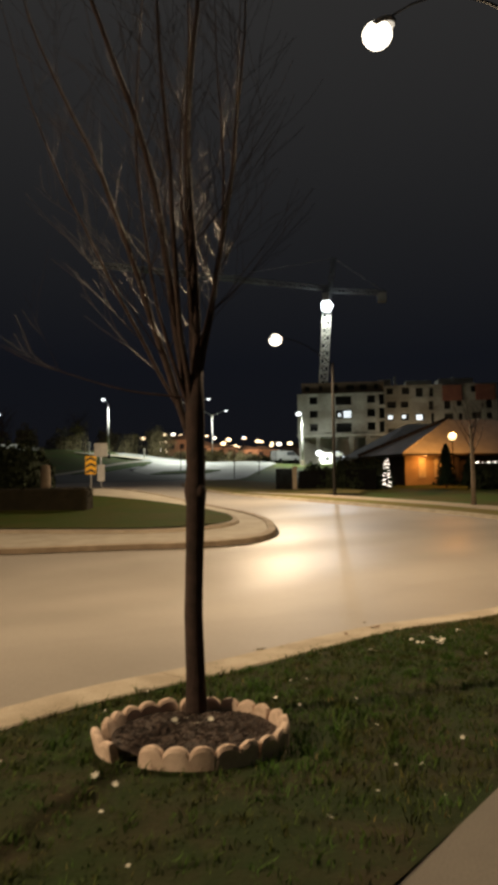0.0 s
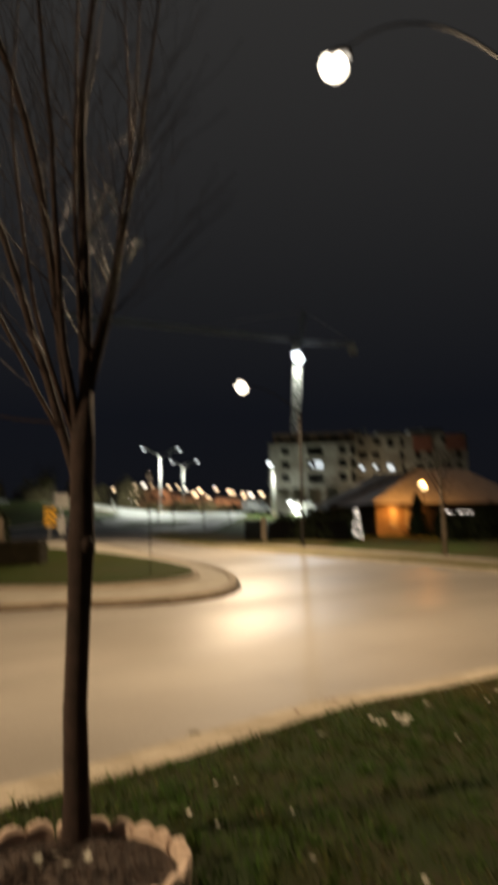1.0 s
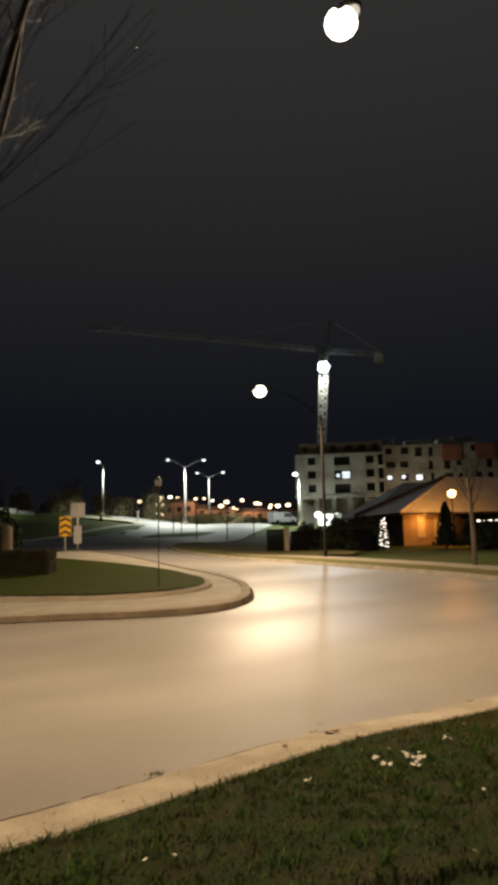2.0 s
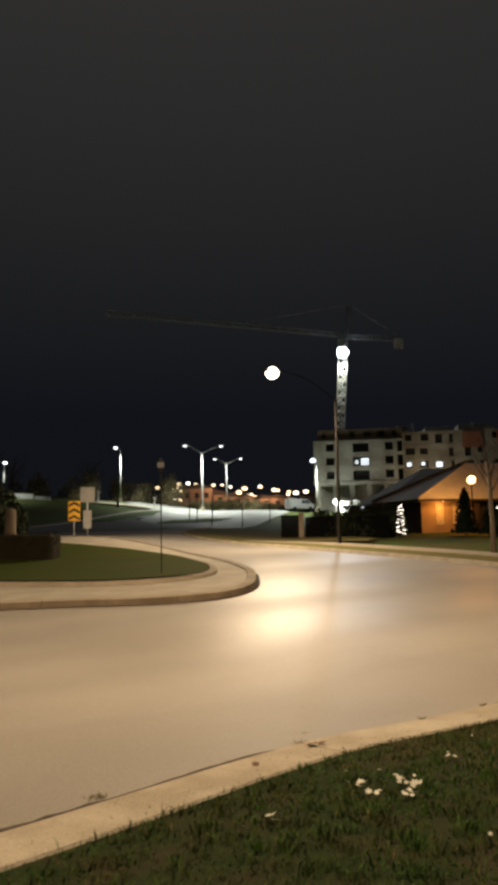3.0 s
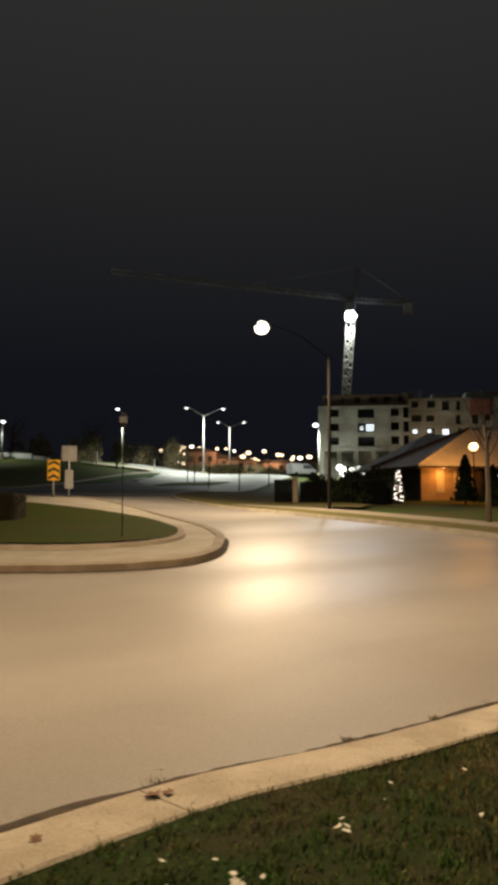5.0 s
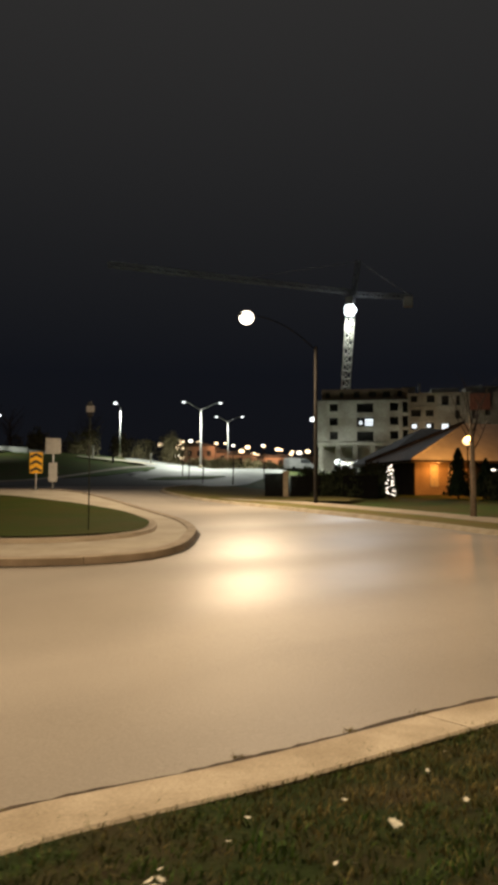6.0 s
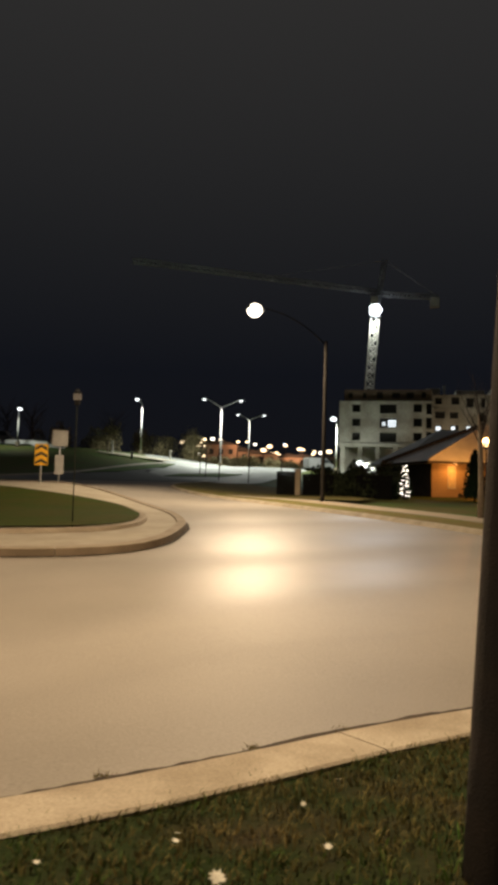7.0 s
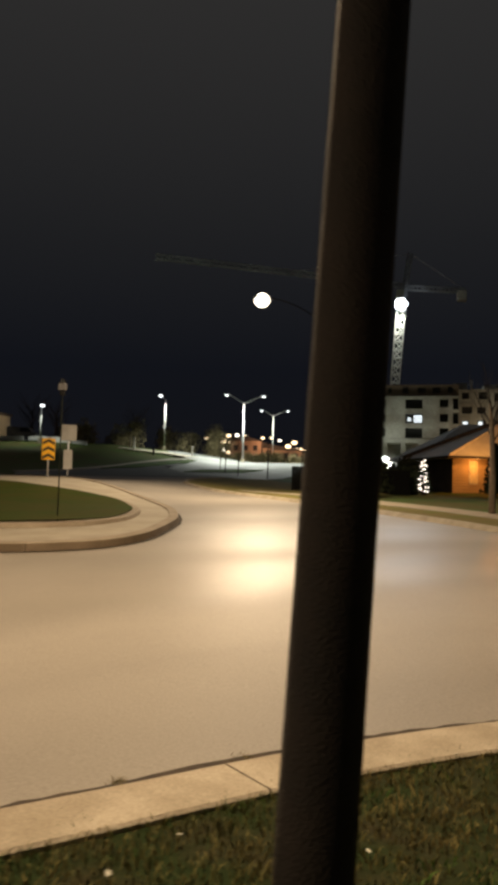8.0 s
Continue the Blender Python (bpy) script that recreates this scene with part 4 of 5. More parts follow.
def storey_block(x0, x1, y0, depth, z0, z1, cols, rows, wall_mat, tag, lit=()):
    """A block whose front wall is pierced by real openings, over a solid core coloured dark as the shade of rooms."""
    bm = bmesh.new()
    box(bm, (x0, y0 + 0.62, z0), (x1, y0 + depth, z1))
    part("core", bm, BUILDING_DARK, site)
    cw, rh = (x1 - x0) / cols, (z1 - z0) / rows
    r = random.Random(int(x0 * 7 + cols))
    for i in range(cols):
        narrow = r.random() < 0.35
        for j in range(rows):
            a, b = x0 + i * cw, z0 + j * rh
            m0, m1 = cw * r.uniform(0.14, 0.34), cw * (r.uniform(0.52, 0.62) if narrow else r.uniform(0.66, 0.9))
            s0, s1 = rh * (0.10 if r.random() < 0.25 else r.uniform(0.26, 0.34)), rh * r.uniform(0.74, 0.86)
            bm = bmesh.new()
            if r.random() < 0.12:
                box(bm, (a, y0, b), (a + cw, y0 + 0.6, b + rh))
            else:
                outer = [(a, b), (a + cw, b), (a + cw, b + rh), (a, b + rh)]
                inner = [(a + m0, b + s0), (a + m1, b + s0), (a + m1, b + s1), (a + m0, b + s1)]
                ring = [[bm.verts.new((x, y, z)) for x, z in loop] for y, loop in ((y0, outer), (y0, inner), (y0 + 0.6, inner), (y0 + 0.6, outer))]
                for p, q in zip(ring, ring[1:] + ring[:1]):
                    for k in range(4):
                        bm.faces.new((p[k], p[(k + 1) % 4], q[(k + 1) % 4], q[k]))
            part("wall_bay", bm, wall_mat, site, tag if i + j == 0 else "")
    bm = bmesh.new()
    for j in range(1, rows):
        box(bm, (x0 - 0.1, y0 - 0.12, z0 + j * rh - 0.14), (x1 + 0.1, y0 - 0.01, z0 + j * rh + 0.14))
    part("floor_slab", bm, BUILDING, site)
    for i, j in lit:
        a, b = x0 + i * cw, z0 + j * rh
        bm = bmesh.new()
        f = 0.34 + 0.3 * ((i * 7 + j * 3) % 4) / 3
        box(bm, (a + cw * 0.30, y0 - 0.05, b + rh * (0.66 - f * 0.5)), (a + cw * (0.34 + f * 0.6), y0 + 0.05, b + rh * 0.72), 0.04)
        part("work_lamp", bm, WORK_GLOW, site, "cold white work lamp in an opening")


def flat_wing(x0, y0, depth, z0, z1, bays, rows):
    """Bays of different widths, storey on storey: blank piers, small windows and deep balconies with a rail."""
    wide = sum(b[0] for b in bays)
    # Solid core behind the bays, its indoor shade painted as a dark colour.
    bm = bmesh.new()
    box(bm, (x0, y0 + 1.5, z0), (x0 + wide, y0 + depth, z1))
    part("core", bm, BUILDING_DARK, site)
    rh = (z1 - z0) / rows
    for j in range(rows):
        a, b = x0, z0 + j * rh
        for width, m0, m1, s0, s1 in bays:
            bm = bmesh.new()
            if m1 == 0:
                box(bm, (a, y0, b), (a + width, y0 + 1.45, b + rh))
            else:
                outer = [(a, b), (a + width, b), (a + width, b + rh), (a, b + rh)]
                inner = [(a + m0, b + rh * s0), (a + m1, b + rh * s0), (a + m1, b + rh * s1), (a + m0, b + rh * s1)]
                ring = [[bm.verts.new((x, y, z)) for x, z in loop] for y, loop in ((y0, outer), (y0, inner), (y0 + 1.45, inner), (y0 + 1.45, outer))]
                for p, q in zip(ring, ring[1:] + ring[:1]):
                    for k in range(4):
                        bm.faces.new((p[k], p[(k + 1) % 4], q[(k + 1) % 4], q[k]))
            part("wall_bay", bm, BUILDING, site, "bare concrete wall" if j == 0 and a == x0 else "")
            if m1 - m0 > 3:
                bm = bmesh.new()
                box(bm, (a + m0, y0 + 0.02, b + rh * s0 + 1.0), (a + m1, y0 + 0.10, b + rh * s0 + 1.1))
                for k in range(12):
                    x = a + m0 + (m1 - m0) * (k + 0.5) / 12
                    box(bm, (x - 0.03, y0 + 0.03, b + rh * s0), (x + 0.03, y0 + 0.09, b + rh * s0 + 1.0))
                part("balcony_rail", bm, BLACK_STEEL, site)
            a += width
    bm = bmesh.new()
    box(bm, (x0 - 0.15, y0 - 0.5, z0 - 0.35), (x0 + wide + 0.1, y0 - 0.01, z0 + 0.02))
    part("floor_slab", bm, BUILDING, site)


FLAT = ((2.2, 0, 0, 0, 0), (3.6, 0.6, 2.4, 0.22, 0.80), (2.0, 0, 0, 0, 0), (5.6, 1.0, 4.6, 0.12, 0.80), (2.0, 0, 0, 0, 0), (3.2, 0.6, 2.4, 0.22, 0.80), (1.4, 0.1, 1.3, 0.07, 0.86))
flat_wing(0.0, 0.0, 14, 7.3, 16.7, FLAT, 3)
for x, z, w, h in ((9.3, 11.3, 0.7, 0.8), (10.6, 11.0, 1.7, 1.5), (12.6, 10.9, 0.8, 0.7)):
    bm = bmesh.new()
    box(bm, (x, 0.32, z), (x + w, 0.44, z + h), 0.06)
    part("work_lamp", bm, WORK_GLOW, site, "cold white work lamp in an opening")
storey_block(20.01, 46.0, 4.0, 14, 0.0, 18.6, 8, 6, BUILDING, "bare concrete wall", ((0, 3), (1, 3), (2, 3)))
storey_block(1.0, 19.9, 1.0, 11, 16.75, 19.3, 6, 1, SHEATHING, "brown sheathing of the unfinished top storey")
bm = bmesh.new()
box(bm, (0.0, 0.3, 6.6), (20.3, 14, 7.29))
part("podium_slab", bm, BUILDING, site)
for k in range(6):
    bm = bmesh.new()
    box(bm, (0.3 + k * 3.8, 0.5, -0.8), (1.3 + k * 3.8, 1.4, 6.6), 0.05)
    part("column", bm, BUILDING, site)
bm = bmesh.new()
box(bm, (0, 6, -0.8), (20, 13.9, 6.6))
part("podium_wall", bm, BUILDING, site)
for x in (30.5, 38.0):
    bm = bmesh.new()
    box(bm, (x + 3, 3.6, 14.6), (x + 7.4, 3.95, 18.2), 0.03)
    part("panel", bm, RED_PANEL, site, "brick-red cladding panel")
for x, w, h in ((19.0, 3.0, 1.7), (25.5, 6.0, 1.2), (33.0, 8.0, 1.5)):
    bm = bmesh.new()
    box(bm, (x, 6, 18.6), (x + w, 12, 18.6 + h), 0.05)
    part("roof_structure", bm, BUILDING, site)
for x, h in ((22.6, 20.9), (36.0, 20.4), (2.0, 17.6), (8.0, 17.4)):
    bm = bmesh.new()
    box(bm, (x, 5.6, 15.9), (x + 0.5, 5.99, h))
    part("shaft", bm, STEEL, site)
for k, (x, z, s) in enumerate(((4.9, 2.8, 0.85), (8.9, 2.6, 0.6), (9.7, 1.5, 0.95), (7.4, 0.9, 0.35))):
    lampo = thing("work_light", (BX + x, BY - 6, bz + z - 0.6), "bright white work light on a site stand", "work light", "site lights")
    bm = bmesh.new()
    ball(bm, (0, 0, 0.55), (s * 1.0, 0.2, s * 0.75), 12)
    part("lamp_face", bm, WORK_GLOW, lampo, smooth=True)
    bm = bmesh.new()
    tube(bm, [(0, 0.12, -z - 0.5), (0, 0.12, 0.3)], 0.06, 6)
    part("stand", bm, GALV, lampo)


cabin = thing("site_cabin", (2.1, 160.5, 4.9), "white site cabin lit by work lights", "cabin")
bm = bmesh.new()
box(bm, (-2.3, 0, -0.5), (2.3, 2.4, 2.7), 0.06)
cab_body = part("body", bm, WHITE_WALL, cabin)
for x in (-1.5, 0.5):
    bm = bmesh.new()
    box(bm, (x, -0.04, 1.1), (x + 1.0, -0.003, 2.0), 0.01)
    part("window", bm, GLASS, cab_body)
bm = bmesh.new()
box(bm, (-2.4, -0.1, 2.703), (2.4, 2.5, 2.82), 0.03)
part("roof", bm, STEEL, cabin)


def lattice(bm, a, b, width, bays, r=0.09):
    """A square lattice beam from a to b."""
    a, b = Vector(a), Vector(b)
    d = (b - a).normalized()
    s = d.cross(Vector((0, 1, 0)) if abs(d.y) < 0.7 else Vector((1, 0, 0))).normalized() * width / 2
    o = d.cross(s).normalized() * width / 2
    corners = [s + o, s - o, -s - o, -s + o]
    for c in corners:
        tube(bm, [a + c, b + c], r * 1.3, 4)
    for k in range(bays):
        p, q = a.lerp(b, k / bays), a.lerp(b, (k + 1) / bays)
        for i in range(4):
            c, e = corners[i], corners[(i + 1) % 4]
            tube(bm, [p + (c if k % 2 else e), q + (e if k % 2 else c)], r, 4, cap=False)
            tube(bm, [p + c, p + e], r, 4, cap=False)
    return bm


CX, CY = 1.3, 185.0
cz = float(level(CX, CY))
crane = thing("tower_crane", (CX, CY, cz), "pale lattice tower crane with a lit mast top", "crane")
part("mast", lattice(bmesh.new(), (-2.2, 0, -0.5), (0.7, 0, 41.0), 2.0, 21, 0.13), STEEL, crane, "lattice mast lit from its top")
part("jib", lattice(bmesh.new(), (0.6, -1, 44.6), (-49.5, -35, 43.2), 1.0, 40, 0.06), JIB_STEEL, crane, "long lattice jib")
part("counter_jib", lattice(bmesh.new(), (0.6, 0, 44.4), (15.5, 2, 43.6), 1.0, 8, 0.09), JIB_STEEL, crane)
part("tower_head", lattice(bmesh.new(), (0.9, 0, 41.0), (2.6, 0, 52.8), 1.1, 8, 0.09), JIB_STEEL, crane)
bm = bmesh.new()
box(bm, (13.6, 1.2, 41.2), (15.8, 3.0, 43.6), 0.1)
part("counterweight", bm, BUILDING, crane)
bm = bmesh.new()
tube(bm, [(2.6, 0, 52.6), (15.0, 2, 44.2)], 0.06, 5)
tube(bm, [(2.6, 0, 52.6), (-22, -16, 44.8)], 0.05, 5)
part("tie_bar", bm, STEEL, crane)
bm = bmesh.new()
box(bm, (-0.6, -2.4, 41.2), (1.2, -0.9, 43.3), 0.15)
part("cab", bm, STEEL, crane)
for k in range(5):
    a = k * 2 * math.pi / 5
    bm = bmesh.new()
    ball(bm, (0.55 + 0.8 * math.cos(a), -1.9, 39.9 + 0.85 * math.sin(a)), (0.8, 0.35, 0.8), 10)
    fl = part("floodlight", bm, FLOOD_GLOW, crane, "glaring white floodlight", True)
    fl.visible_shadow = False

# ---- distant town, hedges and fences ----


def far_house(place, w, d, h, roof, label):
    top = thing("far_house", place, label, "house", "far houses")
    bm = bmesh.new()
    box(bm, (-w / 2, -d / 2, -3), (w / 2, d / 2, h))
    part("wall", bm, HOUSE_FAR, top)
    bm = bmesh.new()
    poly_prism(bm, [(-w / 2 - 0.4, h), (w / 2 + 0.4, h), (0, h + roof)], -d / 2 - 0.3, d / 2 + 0.3)
    part("roof", bm, ROOF_FAR, top)
    for k in range(3):
        x = -w / 2 + (k + 0.6) * w / 3.2
        bm = bmesh.new()
        box(bm, (x - 0.6, -d / 2 - 0.06, h * 0.45), (x + 0.6, -d / 2 - 0.01, h * 0.45 + 1.4), 0.03)
        part("window", bm, GLASS, top)
    return top


town = random.Random(5)
for k in range(10):
    x, y = -47 + k * 6.2 + town.uniform(-1.5, 1.5), 212 + town.uniform(-8, 14)
    far_house(on_ground(x, y), town.uniform(7.5, 10), 8, town.uniform(3.4, 4.8), town.uniform(0.9, 1.6), "brown house in the distance under warm street lamps")

BOLLARD = (-11.25, 32.0)
TOWN_LAMPS = [(-51.5, 15.1, 204), (-45.3, 16.5, 204), (-40.5, 16.1, 204), (-43.1, 14.25, 204), (-44.9, 13.0, 204), (-35.5, 14.7, 204), (-33.0, 14.2, 204),
              (-30.7, 13.8, 204), (-31.4, 12.3, 204), (-26.7, 13.7, 204), (-22.3, 13.3, 204), (-18.4, 13.1, 204), (-14.3, 12.95, 204), (-7.0, 9.6, 160)]
LEAVES = [(0.31, 5.62, 0.05), (0.38, 5.68, 0.045), (0.48, 5.56, 0.05), (0.55, 5.66, 0.045), (0.42, 5.74, 0.04), (0.35, 5.55, 0.035), (0.05, 4.73, 0.05), (0.2, 4.6, 0.04), (2.96, 10.22, 0.03), (3.68, 11.26, 0.03), (3.67, 10.4, 0.028), (3.69, 11.18, 0.035), (3.81, 11.3, 0.035)]
DRIFTS = [(2.28, 9.26, 0.03, 4), (2.37, 9.13, 0.03, 4), (2.59, 9.35, 0.05, 8), (2.62, 9.12, 0.05, 6), (2.55, 9.46, 0.03, 3), (1.82, 8.58, 0.04, 5), (2.98, 10.1, 0.03, 3), (3.9, 10.9, 0.04, 4)]

far = random.Random(14)
TOWN_LAMPS += [(far.uniform(-50, -12), far.uniform(10.8, 15.0), far.uniform(198, 207)) for _ in range(14)]
WHITE_LAMP = glow("pale_town_lamp", (1.0, 0.9, 0.74), 3.4)
for x, z, y in TOWN_LAMPS:
    z += 0.95 * math.sin(x * 5.3) - 0.2
    p = on_ground(x, y)
    tl = thing("town_lamp", p, "far warm street lamp on a thin pole", "street lamp", "far town lamps")
    bm = bmesh.new()
    tube(bm, [(0, 0.3, -1), (0, 0.3, z - p[2])], 0.07, 5)
    part("pole", bm, FENCE, tl)
    bm = bmesh.new()
    u = 0.25 + 0.75 * abs(math.sin(x * 3.7))
    ball(bm, (0, 0, z - p[2]), (0.80 * u, 0.4, 0.50 * u), 10)
    part("lamp_glass", bm, far.choice((TOWN_GLOW, TOWN_GLOW, WHITE_LAMP)) if u > 0.35 else BLUE_GLOW, tl, "glowing lamp glass", True)

# pale parked vans on the lot


def parked_van(place, turn, label):
    van = thing("parked_van", place, label, "van", "vans on the lot", turn=turn)
    bm = bmesh.new()
    poly_prism(bm, [(-2.4, 0.35), (2.3, 0.35), (2.4, 1.0), (1.7, 1.15), (1.1, 1.95), (-2.3, 2.05), (-2.45, 1.9)], -0.9, 0.9)
    bmesh.ops.bevel(bm, geom=bm.edges[:], offset=0.08, segments=2, affect="EDGES")
    b = part("body", bm, VAN_PAINT, van, "pale painted body")
    bm = bmesh.new()
    poly_prism(bm, [(1.62, 1.2), (1.1, 1.85), (-0.2, 1.85), (-0.2, 1.2)], -0.915, 0.915)
    part("side_glass", bm, GLASS, b)
    for x in (-1.5, 1.5):
        for y in (-0.8, 0.8):
            bm = bmesh.new()
            tube(bm, [(x, y - 0.12, 0.35), (x, y + 0.12, 0.35)], 0.35, 14)
            part("wheel", bm, FENCE, van)
    return van


parked_van(on_ground(-57.5, 116.5), 10, "dark van parked behind the low white wall")
for x, y, a in ((-6.0, 125.5, 35),):
    parked_van(on_ground(x, y), a, "pale van parked on the lit lot")

# thin saplings with stakes along the far grass
for k, (x, y) in enumerate(((-16.0, 90), (-13.0, 84), (-9.0, 80), (-7.4, 92), (-18.5, 97))):
    sap = thing("sapling", on_ground(x, y), "thin bare sapling beside the lit lot", "tree", "saplings")
    bm = bmesh.new()
    tube(bm, [(0, 0, -0.1), (0.05, 0, 1.8), (0, 0, 3.6)], [0.06, 0.05, 0.02], 6)
    part("trunk", bm, BARK, sap)
    bm = bmesh.new()
    for j in range(14):
        a = j * 2.4 + k
        limb(bm, (0.02, 0, 1.3 + j * 0.15), (math.cos(a) * 0.6, math.sin(a) * 0.6, 1), 0.9, 0.018, 4, 0.1, 0.02)
    part("crown", bm, TWIG, sap)

# dark bushes on the island, seen behind its lawn
for k, (x, y, s) in enumerate(((-13.7, 34.5, (1.8, 1.6, 2.8)), (-17.5, 36.5, (2.6, 2.0, 3.4)), (-21.5, 36.5, (2.6, 1.8, 2.8)))):
    shrub((x, y, float(level(x, y)) + 0.2), s, "large dark bush on the traffic island", 60 + k, 1500)
hedge = thing("island_hedge", (-12.5, 30.7, float(level(-12.5, 30.7)) + 0.2), "low brown clipped hedge on the island lawn", "hedge")
bm = bmesh.new()
box(bm, (-3.9, -0.5, -0.2), (3.75, 0.5, 0.88), 0.14)
leafy(bm, lambda r: (r.uniform(-3.95, 3.82), r.uniform(-0.56, 0.56), (0.6 + 0.32 * r.random() if r.random() < 0.45 else r.uniform(0, 0.85))), 3200, 0.055, 77)
part("foliage", bm, DEAD_HEDGE, hedge)
boll = thing("bollard", (BOLLARD[0], BOLLARD[1], float(level(*BOLLARD)) + 0.2), "pale worn stone bollard behind the low hedge", "bollard")
bm = bmesh.new()
tube(bm, [(0, 0, -0.2), (0, 0, 1.72)], [0.25, 0.21], 12)
part("shaft", bm, ISLAND_KERB, boll, smooth=True)
bm = bmesh.new()
ball(bm, (0, 0, 1.73), (0.21, 0.21, 0.08), 12)
part("cap", bm, ISLAND_KERB, boll, smooth=True)
# low hedge mounds at the edge of the far lot
for k in range(8):
    x, y = -30 + k * 3.4, 196 + (k % 3)
    shrub(on_ground(x, y), (2.6, 1.4, 2.0 + 0.4 * (k % 3)), "dark hedge at the edge of the lot", 80 + k, 260)

# bare trees on the rise
for k, (x, y, h) in enumerate(((-64, 140, 9), (-57, 165, 10), (-75, 150, 11), (-85, 130, 10))):
    bt = thing("bare_tree", on_ground(x, y), "dark bare tree on the rise", "tree", "bare trees")
    bm = bmesh.new()
    tube(bm, [(0, 0, -0.4), (0.1, 0, h * 0.35), (0, 0, h * 0.7)], [0.3, 0.2, 0.06], 7)
    part("trunk", bm, BARK, bt)
    bm = bmesh.new()
    for j in range(22):
        a = j * 2.4
        pts, rad = limb(bm, (0, 0, h * (0.25 + 0.02 * j)), (math.cos(a), math.sin(a), 0.9), h * 0.42, 0.08, 5, 0.12, 0.05)
        for q in pts[2:]:
            limb(bm, q, (math.cos(a + 1), math.sin(a + 1), 0.8), h * 0.16, 0.03, 3, 0.2, 0.03)
    part("crown", bm, BARK, bt)

# lit corner building on the rise, with a low white wall before it
shop = thing("corner_building", on_ground(-70.5, 121), "small cream building with a white arch, lit by a bulb", "building")
bm = bmesh.new()
box(bm, (-5, 0, -1), (3.6, 7, 4.6), 0.05)
part("wall", bm, SHOP_WALL, shop)
bm = bmesh.new()
box(bm, (-5.3, -0.4, 4.6), (3.9, 7.3, 5.0), 0.08)
part("roof", bm, ROOF_FAR, shop)
bm = bmesh.new()
tube(bm, [(3.5 - 2.2 * (1 - math.cos(a)), -0.5, 5.0 + 3.8 * math.sin(a)) for a in (k * math.pi / 16 for k in range(17))], 0.28, 8)
part("arch", bm, FASCIA, shop, "white painted arch", True)
bm = bmesh.new()
ball(bm, (4.4, -0.6, 2.6), (0.35, 0.3, 0.3), 10)
part("bulb", bm, TOWN_GLOW, shop, "glowing warm bulb", True)
bm = bmesh.new()
tube(bm, [(4.4, -0.3, -1), (4.4, -0.3, 2.6)], 0.06, 6)
part("bulb_post", bm, FENCE, shop)
low_wall = thing("low_wall", (0, 113, 0), "long low white wall at the edge of the rise", "wall")
for x0, x1 in ((-100, -55.3), (-54.4, -47.2), (-46.9, -44.4)):
    bm = bmesh.new()
    n = max(2, int((x1 - x0) / 2))
    h = 0.6 if x0 < -47 else 0.3
    rows = []
    for k in range(n + 1):
        x = x0 + (x1 - x0) * k / n
        z = float(level(x, 113))
        rows.append([bm.verts.new(q) for q in ((x, -0.15, z - 0.4), (x, -0.15, z + h), (x, 0.15, z + h), (x, 0.15, z - 0.4))])
    for a, b in zip(rows, rows[1:]):
        for c in range(3):
            bm.faces.new((a[c], a[c + 1], b[c + 1], b[c]))
    bm.faces.new(rows[0])
    bm.faces.new(rows[-1][::-1])
    part("panel", bm, WHITE_WALL, low_wall)


def scrub(place, wide, tall, seed):
    """A bare thicket: many thin stems fanning up, with clumps of dry twigs."""
    top = thing("scrub_thicket", place, "bare brown thicket behind the lit lot", "bush", "thickets")
    r, bm = random.Random(seed), bmesh.new()
    for _ in range(16):
        a, d = r.uniform(0, 6.3), r.random() ** 0.5
        x, y, h = wide * 0.6 * d * math.cos(a), 1.2 * d * math.sin(a), tall * r.uniform(0.6, 1.0)
        tube(bm, [(x, y, -0.4), (x * 1.2, y, h * 0.5), (x * 1.35 + r.uniform(-0.3, 0.3), y, h)], [0.07, 0.05, 0.015], 4, cap=False)
    tagged(part("brushwood", bm, SCRUB, top), kind="stuff")

    def shape(q):
        a, h = q.uniform(0, 6.3), q.random()
        e = wide * (0.45 + 0.55 * math.sin(math.pi * min(1.0, 0.25 + 0.7 * h))) * q.random() ** 0.5 * (1 + 0.3 * noise.noise((a, h * 3, seed)))
        return (e * math.cos(a), 1.6 * math.sin(a), h * tall * (0.8 + 0.3 * noise.noise((e * math.cos(a) * 0.8, seed, 2))))

    bm = leafy(bmesh.new(), shape, 520, 0.27, seed)
    tagged(part("twig_mass", bm, SCRUB, top), kind="stuff")
    return top


for k in range(22):
    x, y = -76 + k * 2.9, 166 + 7 * math.sin(k * 1.7)
    if abs(x + 46) > 1.5:
        scrub(on_ground(x, y), 2.8 + 0.7 * math.sin(k * 2.3), (6.2 if x < -34 else 2.6) + (1.7 if x < -34 else 0.7) * math.sin(k * 1.1), 300 + k)

# ---- fallen leaves and grass blades, last ----


def leaf_mesh():
    bm = bmesh.new()
    ring = [(0, -1), (0.35, -0.55), (0.95, -0.6), (0.6, 0.0), (0.8, 0.55), (0.25, 0.4), (0, 1), (-0.25, 0.4), (-0.8, 0.55), (-0.6, 0.0), (-0.95, -0.6), (-0.35, -0.55)]
    mid = bm.verts.new((0, 0, 0.12))
    vs = [bm.verts.new((x, y, 0.22 * abs(x) + 0.1 * y * y)) for x, y in ring]
    for k in range(12):
        bm.faces.new((mid, vs[k], vs[(k + 1) % 12]))
    me = bpy.data.meshes.new("fallen_leaf")
    bm.to_mesh(me)
    bm.free()
    me.materials.append(LEAF)
    return me


leaf_data = leaf_mesh()
lr = random.Random(21)


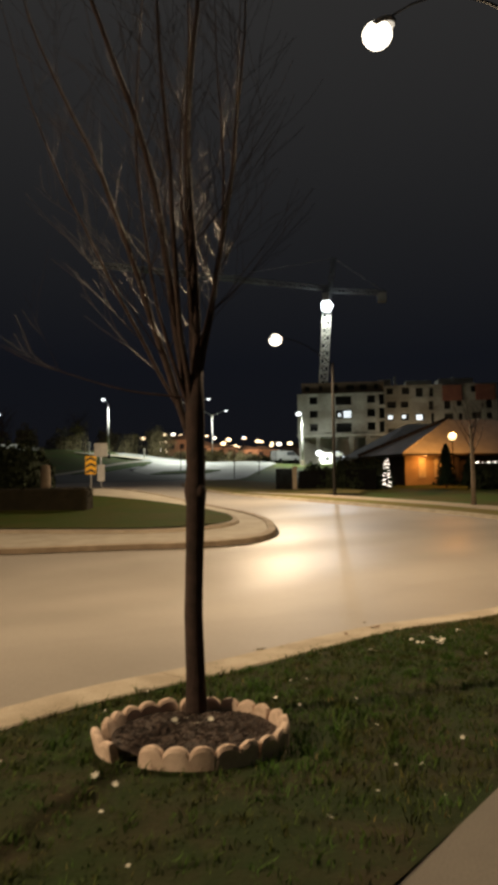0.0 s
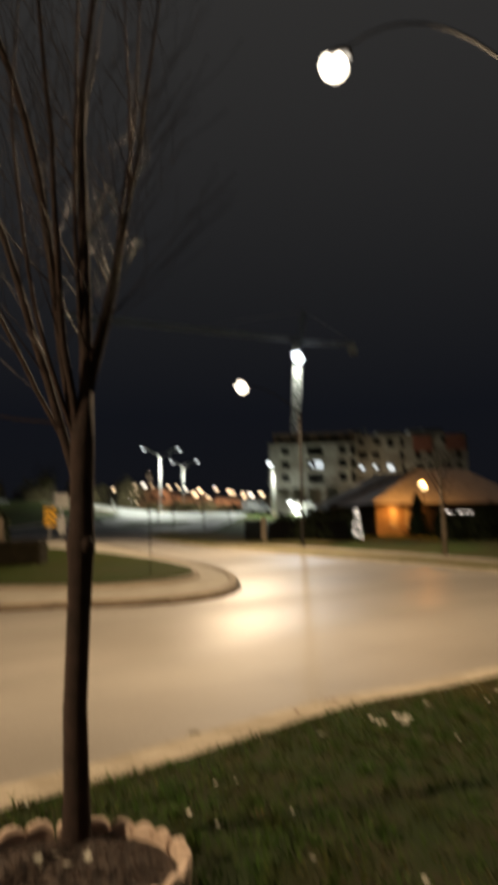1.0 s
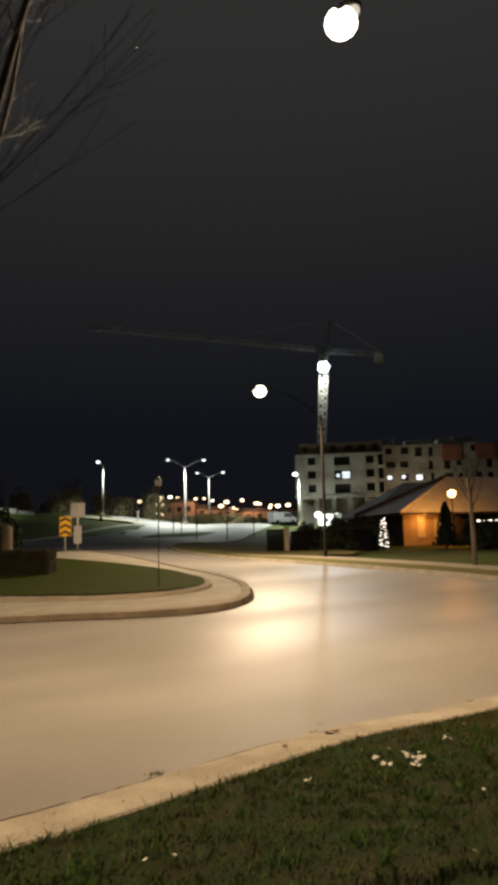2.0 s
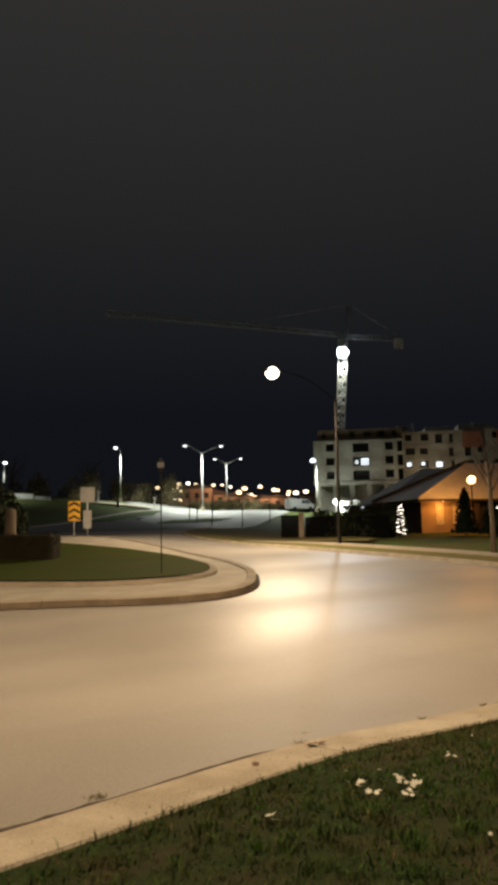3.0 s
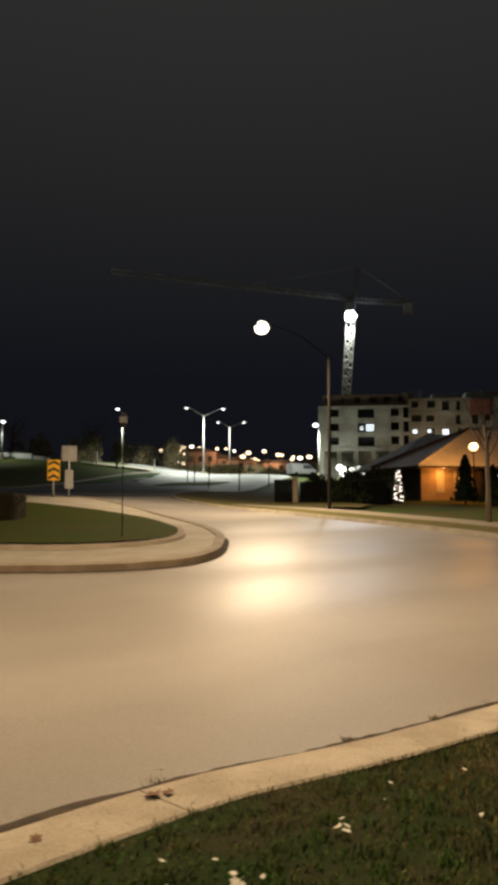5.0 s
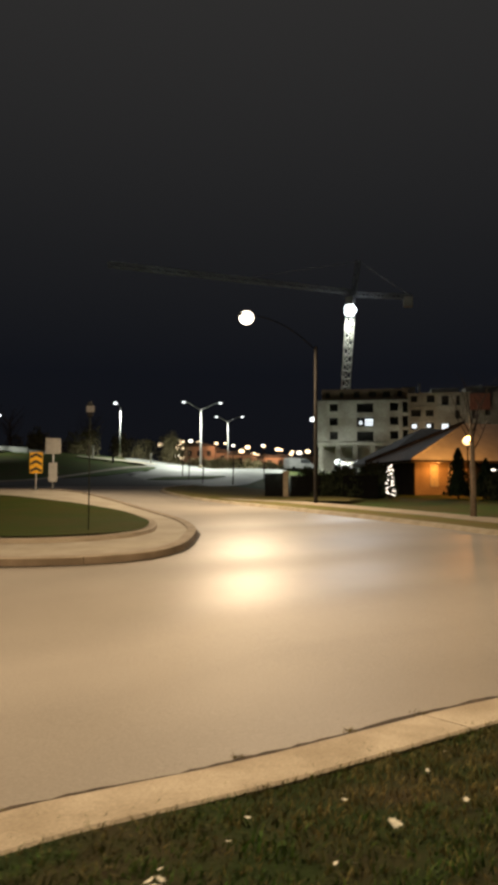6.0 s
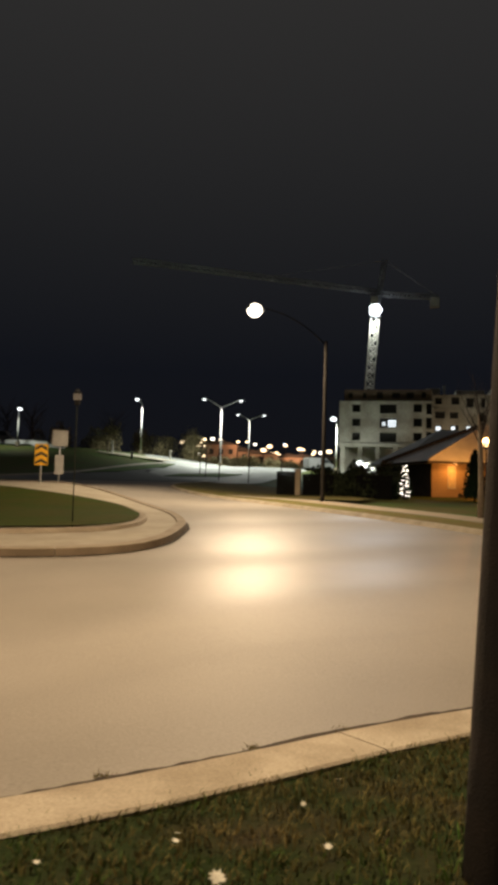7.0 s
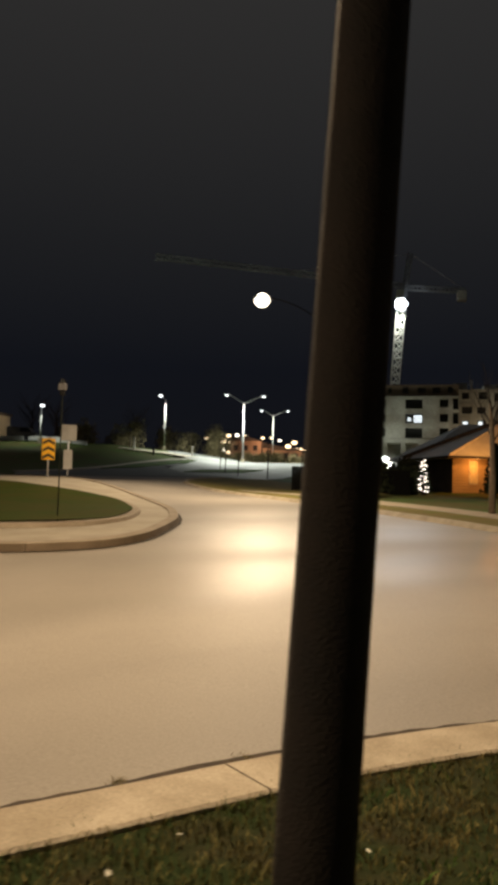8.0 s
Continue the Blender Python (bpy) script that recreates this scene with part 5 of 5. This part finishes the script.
def fallen_leaf(x, y, s):
    o = new("fallen_leaf", leaf_data)
    o.matrix_world = Matrix.Translation((x, y, float(level(x, y)) + (0.075 if math.hypot(x - RING[0], y - RING[1]) > RING_R else 0.135))) @ Euler((lr.uniform(-0.5, 0.5), lr.uniform(-0.5, 0.5), lr.uniform(0, 6.3))).to_matrix().to_4x4() @ Matrix.Diagonal((s, s, s, 1))
    tagged(o, "pale dry fallen leaf on the grass", "leaf", "fallen leaves")


for x, y, s in LEAVES:
    fallen_leaf(x, y, s * 0.6)
for x, y, wide, count in DRIFTS:
    for _ in range(count):
        fallen_leaf(x + lr.gauss(0, wide), y + lr.gauss(0, wide), lr.uniform(0.016, 0.034))
SIDE_XY, EDGE_XY = np.array([tuple(p) for p in SIDE]), np.array([tuple(p) for p in grass_edge])


def on_verge(x, y):
    a, b = np.interp(y, EDGE_XY[:, 1], EDGE_XY[:, 0]), np.interp(y, SIDE_XY[:, 1], SIDE_XY[:, 0])
    return (x > a + 0.02) & (x < b - 0.03)


n = 0
while n < 70:
    x, y = lr.uniform(-1.5, 9), lr.uniform(2, 14)
    if on_verge(x, y) and (x - RING[0]) ** 2 + (y - RING[1]) ** 2 > 0.6:
        fallen_leaf(x, y, lr.uniform(0.012, 0.024))
        n += 1


def blades(name, xs, ys, lift, low, high, wide, label, seed, material=BLADE, tuft=None):
    g = np.random.default_rng(seed)
    n = len(xs)
    a, lean, la = g.uniform(0, 6.283, n), g.uniform(0.2, 1.0, n), g.uniform(0, 6.283, n)
    h, w = g.uniform(low, high, n) * (1 if tuft is None else tuft), g.uniform(0.6, 1.3, n) * wide
    z = level(xs, ys) + lift
    v = np.zeros((n, 5, 3))
    for k, (f, side) in enumerate(((0, -1), (0, 1), (0.55, 0.75), (0.55, -0.75), (1, 0))):
        v[:, k, 0] = xs + np.cos(a) * w * side / 2 + np.cos(la) * lean * h * f * f
        v[:, k, 1] = ys + np.sin(a) * w * side / 2 + np.sin(la) * lean * h * f * f
        v[:, k, 2] = z + h * f * (1 - 0.25 * lean * f)
    base = np.arange(n)[:, None] * 5
    quads, tris = (base + np.array([[0, 1, 2, 3]])).tolist(), (base + np.array([[3, 2, 4]])).tolist()
    me = bpy.data.meshes.new(name)
    me.from_pydata(v.reshape(-1, 3).tolist(), [], quads + tris)
    me.materials.append(material)
    return tagged(new(name, me), label, "grass", kind="stuff")


gen = np.random.default_rng(4)
xs, ys = gen.uniform(-3, 10, 420000), gen.uniform(1.5, 14.5, 420000)
clump = np.array([noise.noise((x * 1.6, y * 1.6, 0)) for x, y in zip(xs[::6], ys[::6])]).repeat(6)[:len(xs)]
tufts = np.array([noise.noise((x * 6.5, y * 6.5, 5)) for x, y in zip(xs, ys)])
near = np.hypot(xs - 2.5, ys - 7.5) < 9
keep = on_verge(xs, ys) & near & ((xs - RING[0]) ** 2 + (ys - RING[1]) ** 2 > (RING_R + 0.04) ** 2) & (gen.uniform(-0.6, 0.5, len(xs)) < clump + 0.9 * tufts + 0.15)
edge_gap = xs - np.interp(ys, EDGE_XY[:, 1], EDGE_XY[:, 0])
dry = keep & (gen.uniform(0, 1, len(xs)) < 0.05 + 0.8 * np.clip((ys - 9.5) / 2, 0, 1) * np.clip(1.6 - edge_gap, 0, 1) + 0.55 * np.clip((xs - 2.9) / 1.6, 0, 1) + 0.15 * np.clip(clump, 0, 1) + 0.35 * np.clip(1.0 - edge_gap / 0.7, 0, 1) * np.clip(0.4 + 2 * tufts, 0, 1))
keep &= ~dry
path_gap = np.interp(ys, SIDE_XY[:, 1], SIDE_XY[:, 0]) - xs
keep &= (path_gap > 0.9) | (ys > 8) | (gen.uniform(0, 1, len(xs)) < 0.35 + 0.5 * np.clip(path_gap, 0, 1))
blades("dry_grass_blades", xs[dry], ys[dry], 0.03, 0.02, 0.06, 0.008, "short straw-coloured dead grass blades", 9, STRAW)
blades("grass_blades", xs[keep], ys[keep], 0.035, 0.03, 0.075, 0.009, "short uneven lawn grass blades on the verge", 6, BLADE, 0.55 + 1.5 * np.clip(tufts[keep] + 0.1, 0, 1))
edge_i = gen.integers(0, len(EDGE_XY), 9000)
ragged = np.array([noise.noise((x * 2.3, y * 2.3, 4)) for x, y in EDGE_XY])[edge_i]
off = np.abs(gen.normal(0, 0.06, 9000)) - 0.24 * np.clip(ragged, -0.1, 1)
blades("grass_fringe", EDGE_XY[edge_i, 0] + off + gen.uniform(-0.25, 0.25, 9000), EDGE_XY[edge_i, 1] - off + gen.uniform(-0.25, 0.25, 9000), 0.02, 0.03, 0.075, 0.007, "ragged grass fringe along the kerb", 7)

weed_at = [(1.80, 10.98, 0.10), (2.95, 12.22, 0.06), (4.30, 13.58, 0.09), (0.55, 9.22, 0.07), (3.7, 13.0, 0.05)]
wx = np.concatenate([gen.normal(x, s * 0.5, 60) for x, y, s in weed_at])
wy = np.concatenate([gen.normal(y, s * 0.5, 60) for x, y, s in weed_at])
blades("kerb_weeds", wx, wy, -0.05, 0.015, 0.045, 0.006, "small dry weeds in the kerb joints", 12, STRAW)

# small marker posts on the grass rise
for x, y, h, m, words in ((-38.6, 116.3, 1.7, PALE_BARK, "weathered wooden marker post"), (-37.6, 115.6, 1.8, FASCIA, "short white marker post"), (-29.9, 121.5, 1.5, FASCIA, "white marker post by the lot"), (-33.6, 113.6, 0.7, BLACK_STEEL, "short black bollard on the grass rise")):
    mp = thing("marker_post", on_ground(x, y), words, "post", "marker posts")
    bm = bmesh.new()
    box(bm, (-0.14, -0.1, -0.2), (0.14, 0.1, h), 0.04)
    part("shaft", bm, m, mp)
    bm = bmesh.new()
    box(bm, (-0.2, -0.16, h + 0.003), (0.2, 0.16, h + 0.10), 0.03)
    part("cap", bm, m, mp)

# brown leaves caught on the kerb
leaf_brown = leaf_data.copy()
leaf_brown.materials[0] = BROWN_LEAF
for x, y, s in ((1.93, 10.40, 0.065), (2.0, 10.46, 0.045), (1.55, 9.73, 0.035), (1.84, 10.83, 0.04)):
    o = new("fallen_leaf", leaf_brown)
    o.matrix_world = Matrix.Translation((x, y, float(level(x, y)) + 0.07)) @ Euler((0.25, -0.15, x * 9)).to_matrix().to_4x4() @ Matrix.Diagonal((s, s, s, 1))
    tagged(o, "curled brown fallen leaf on the kerb", "leaf", "fallen leaves")
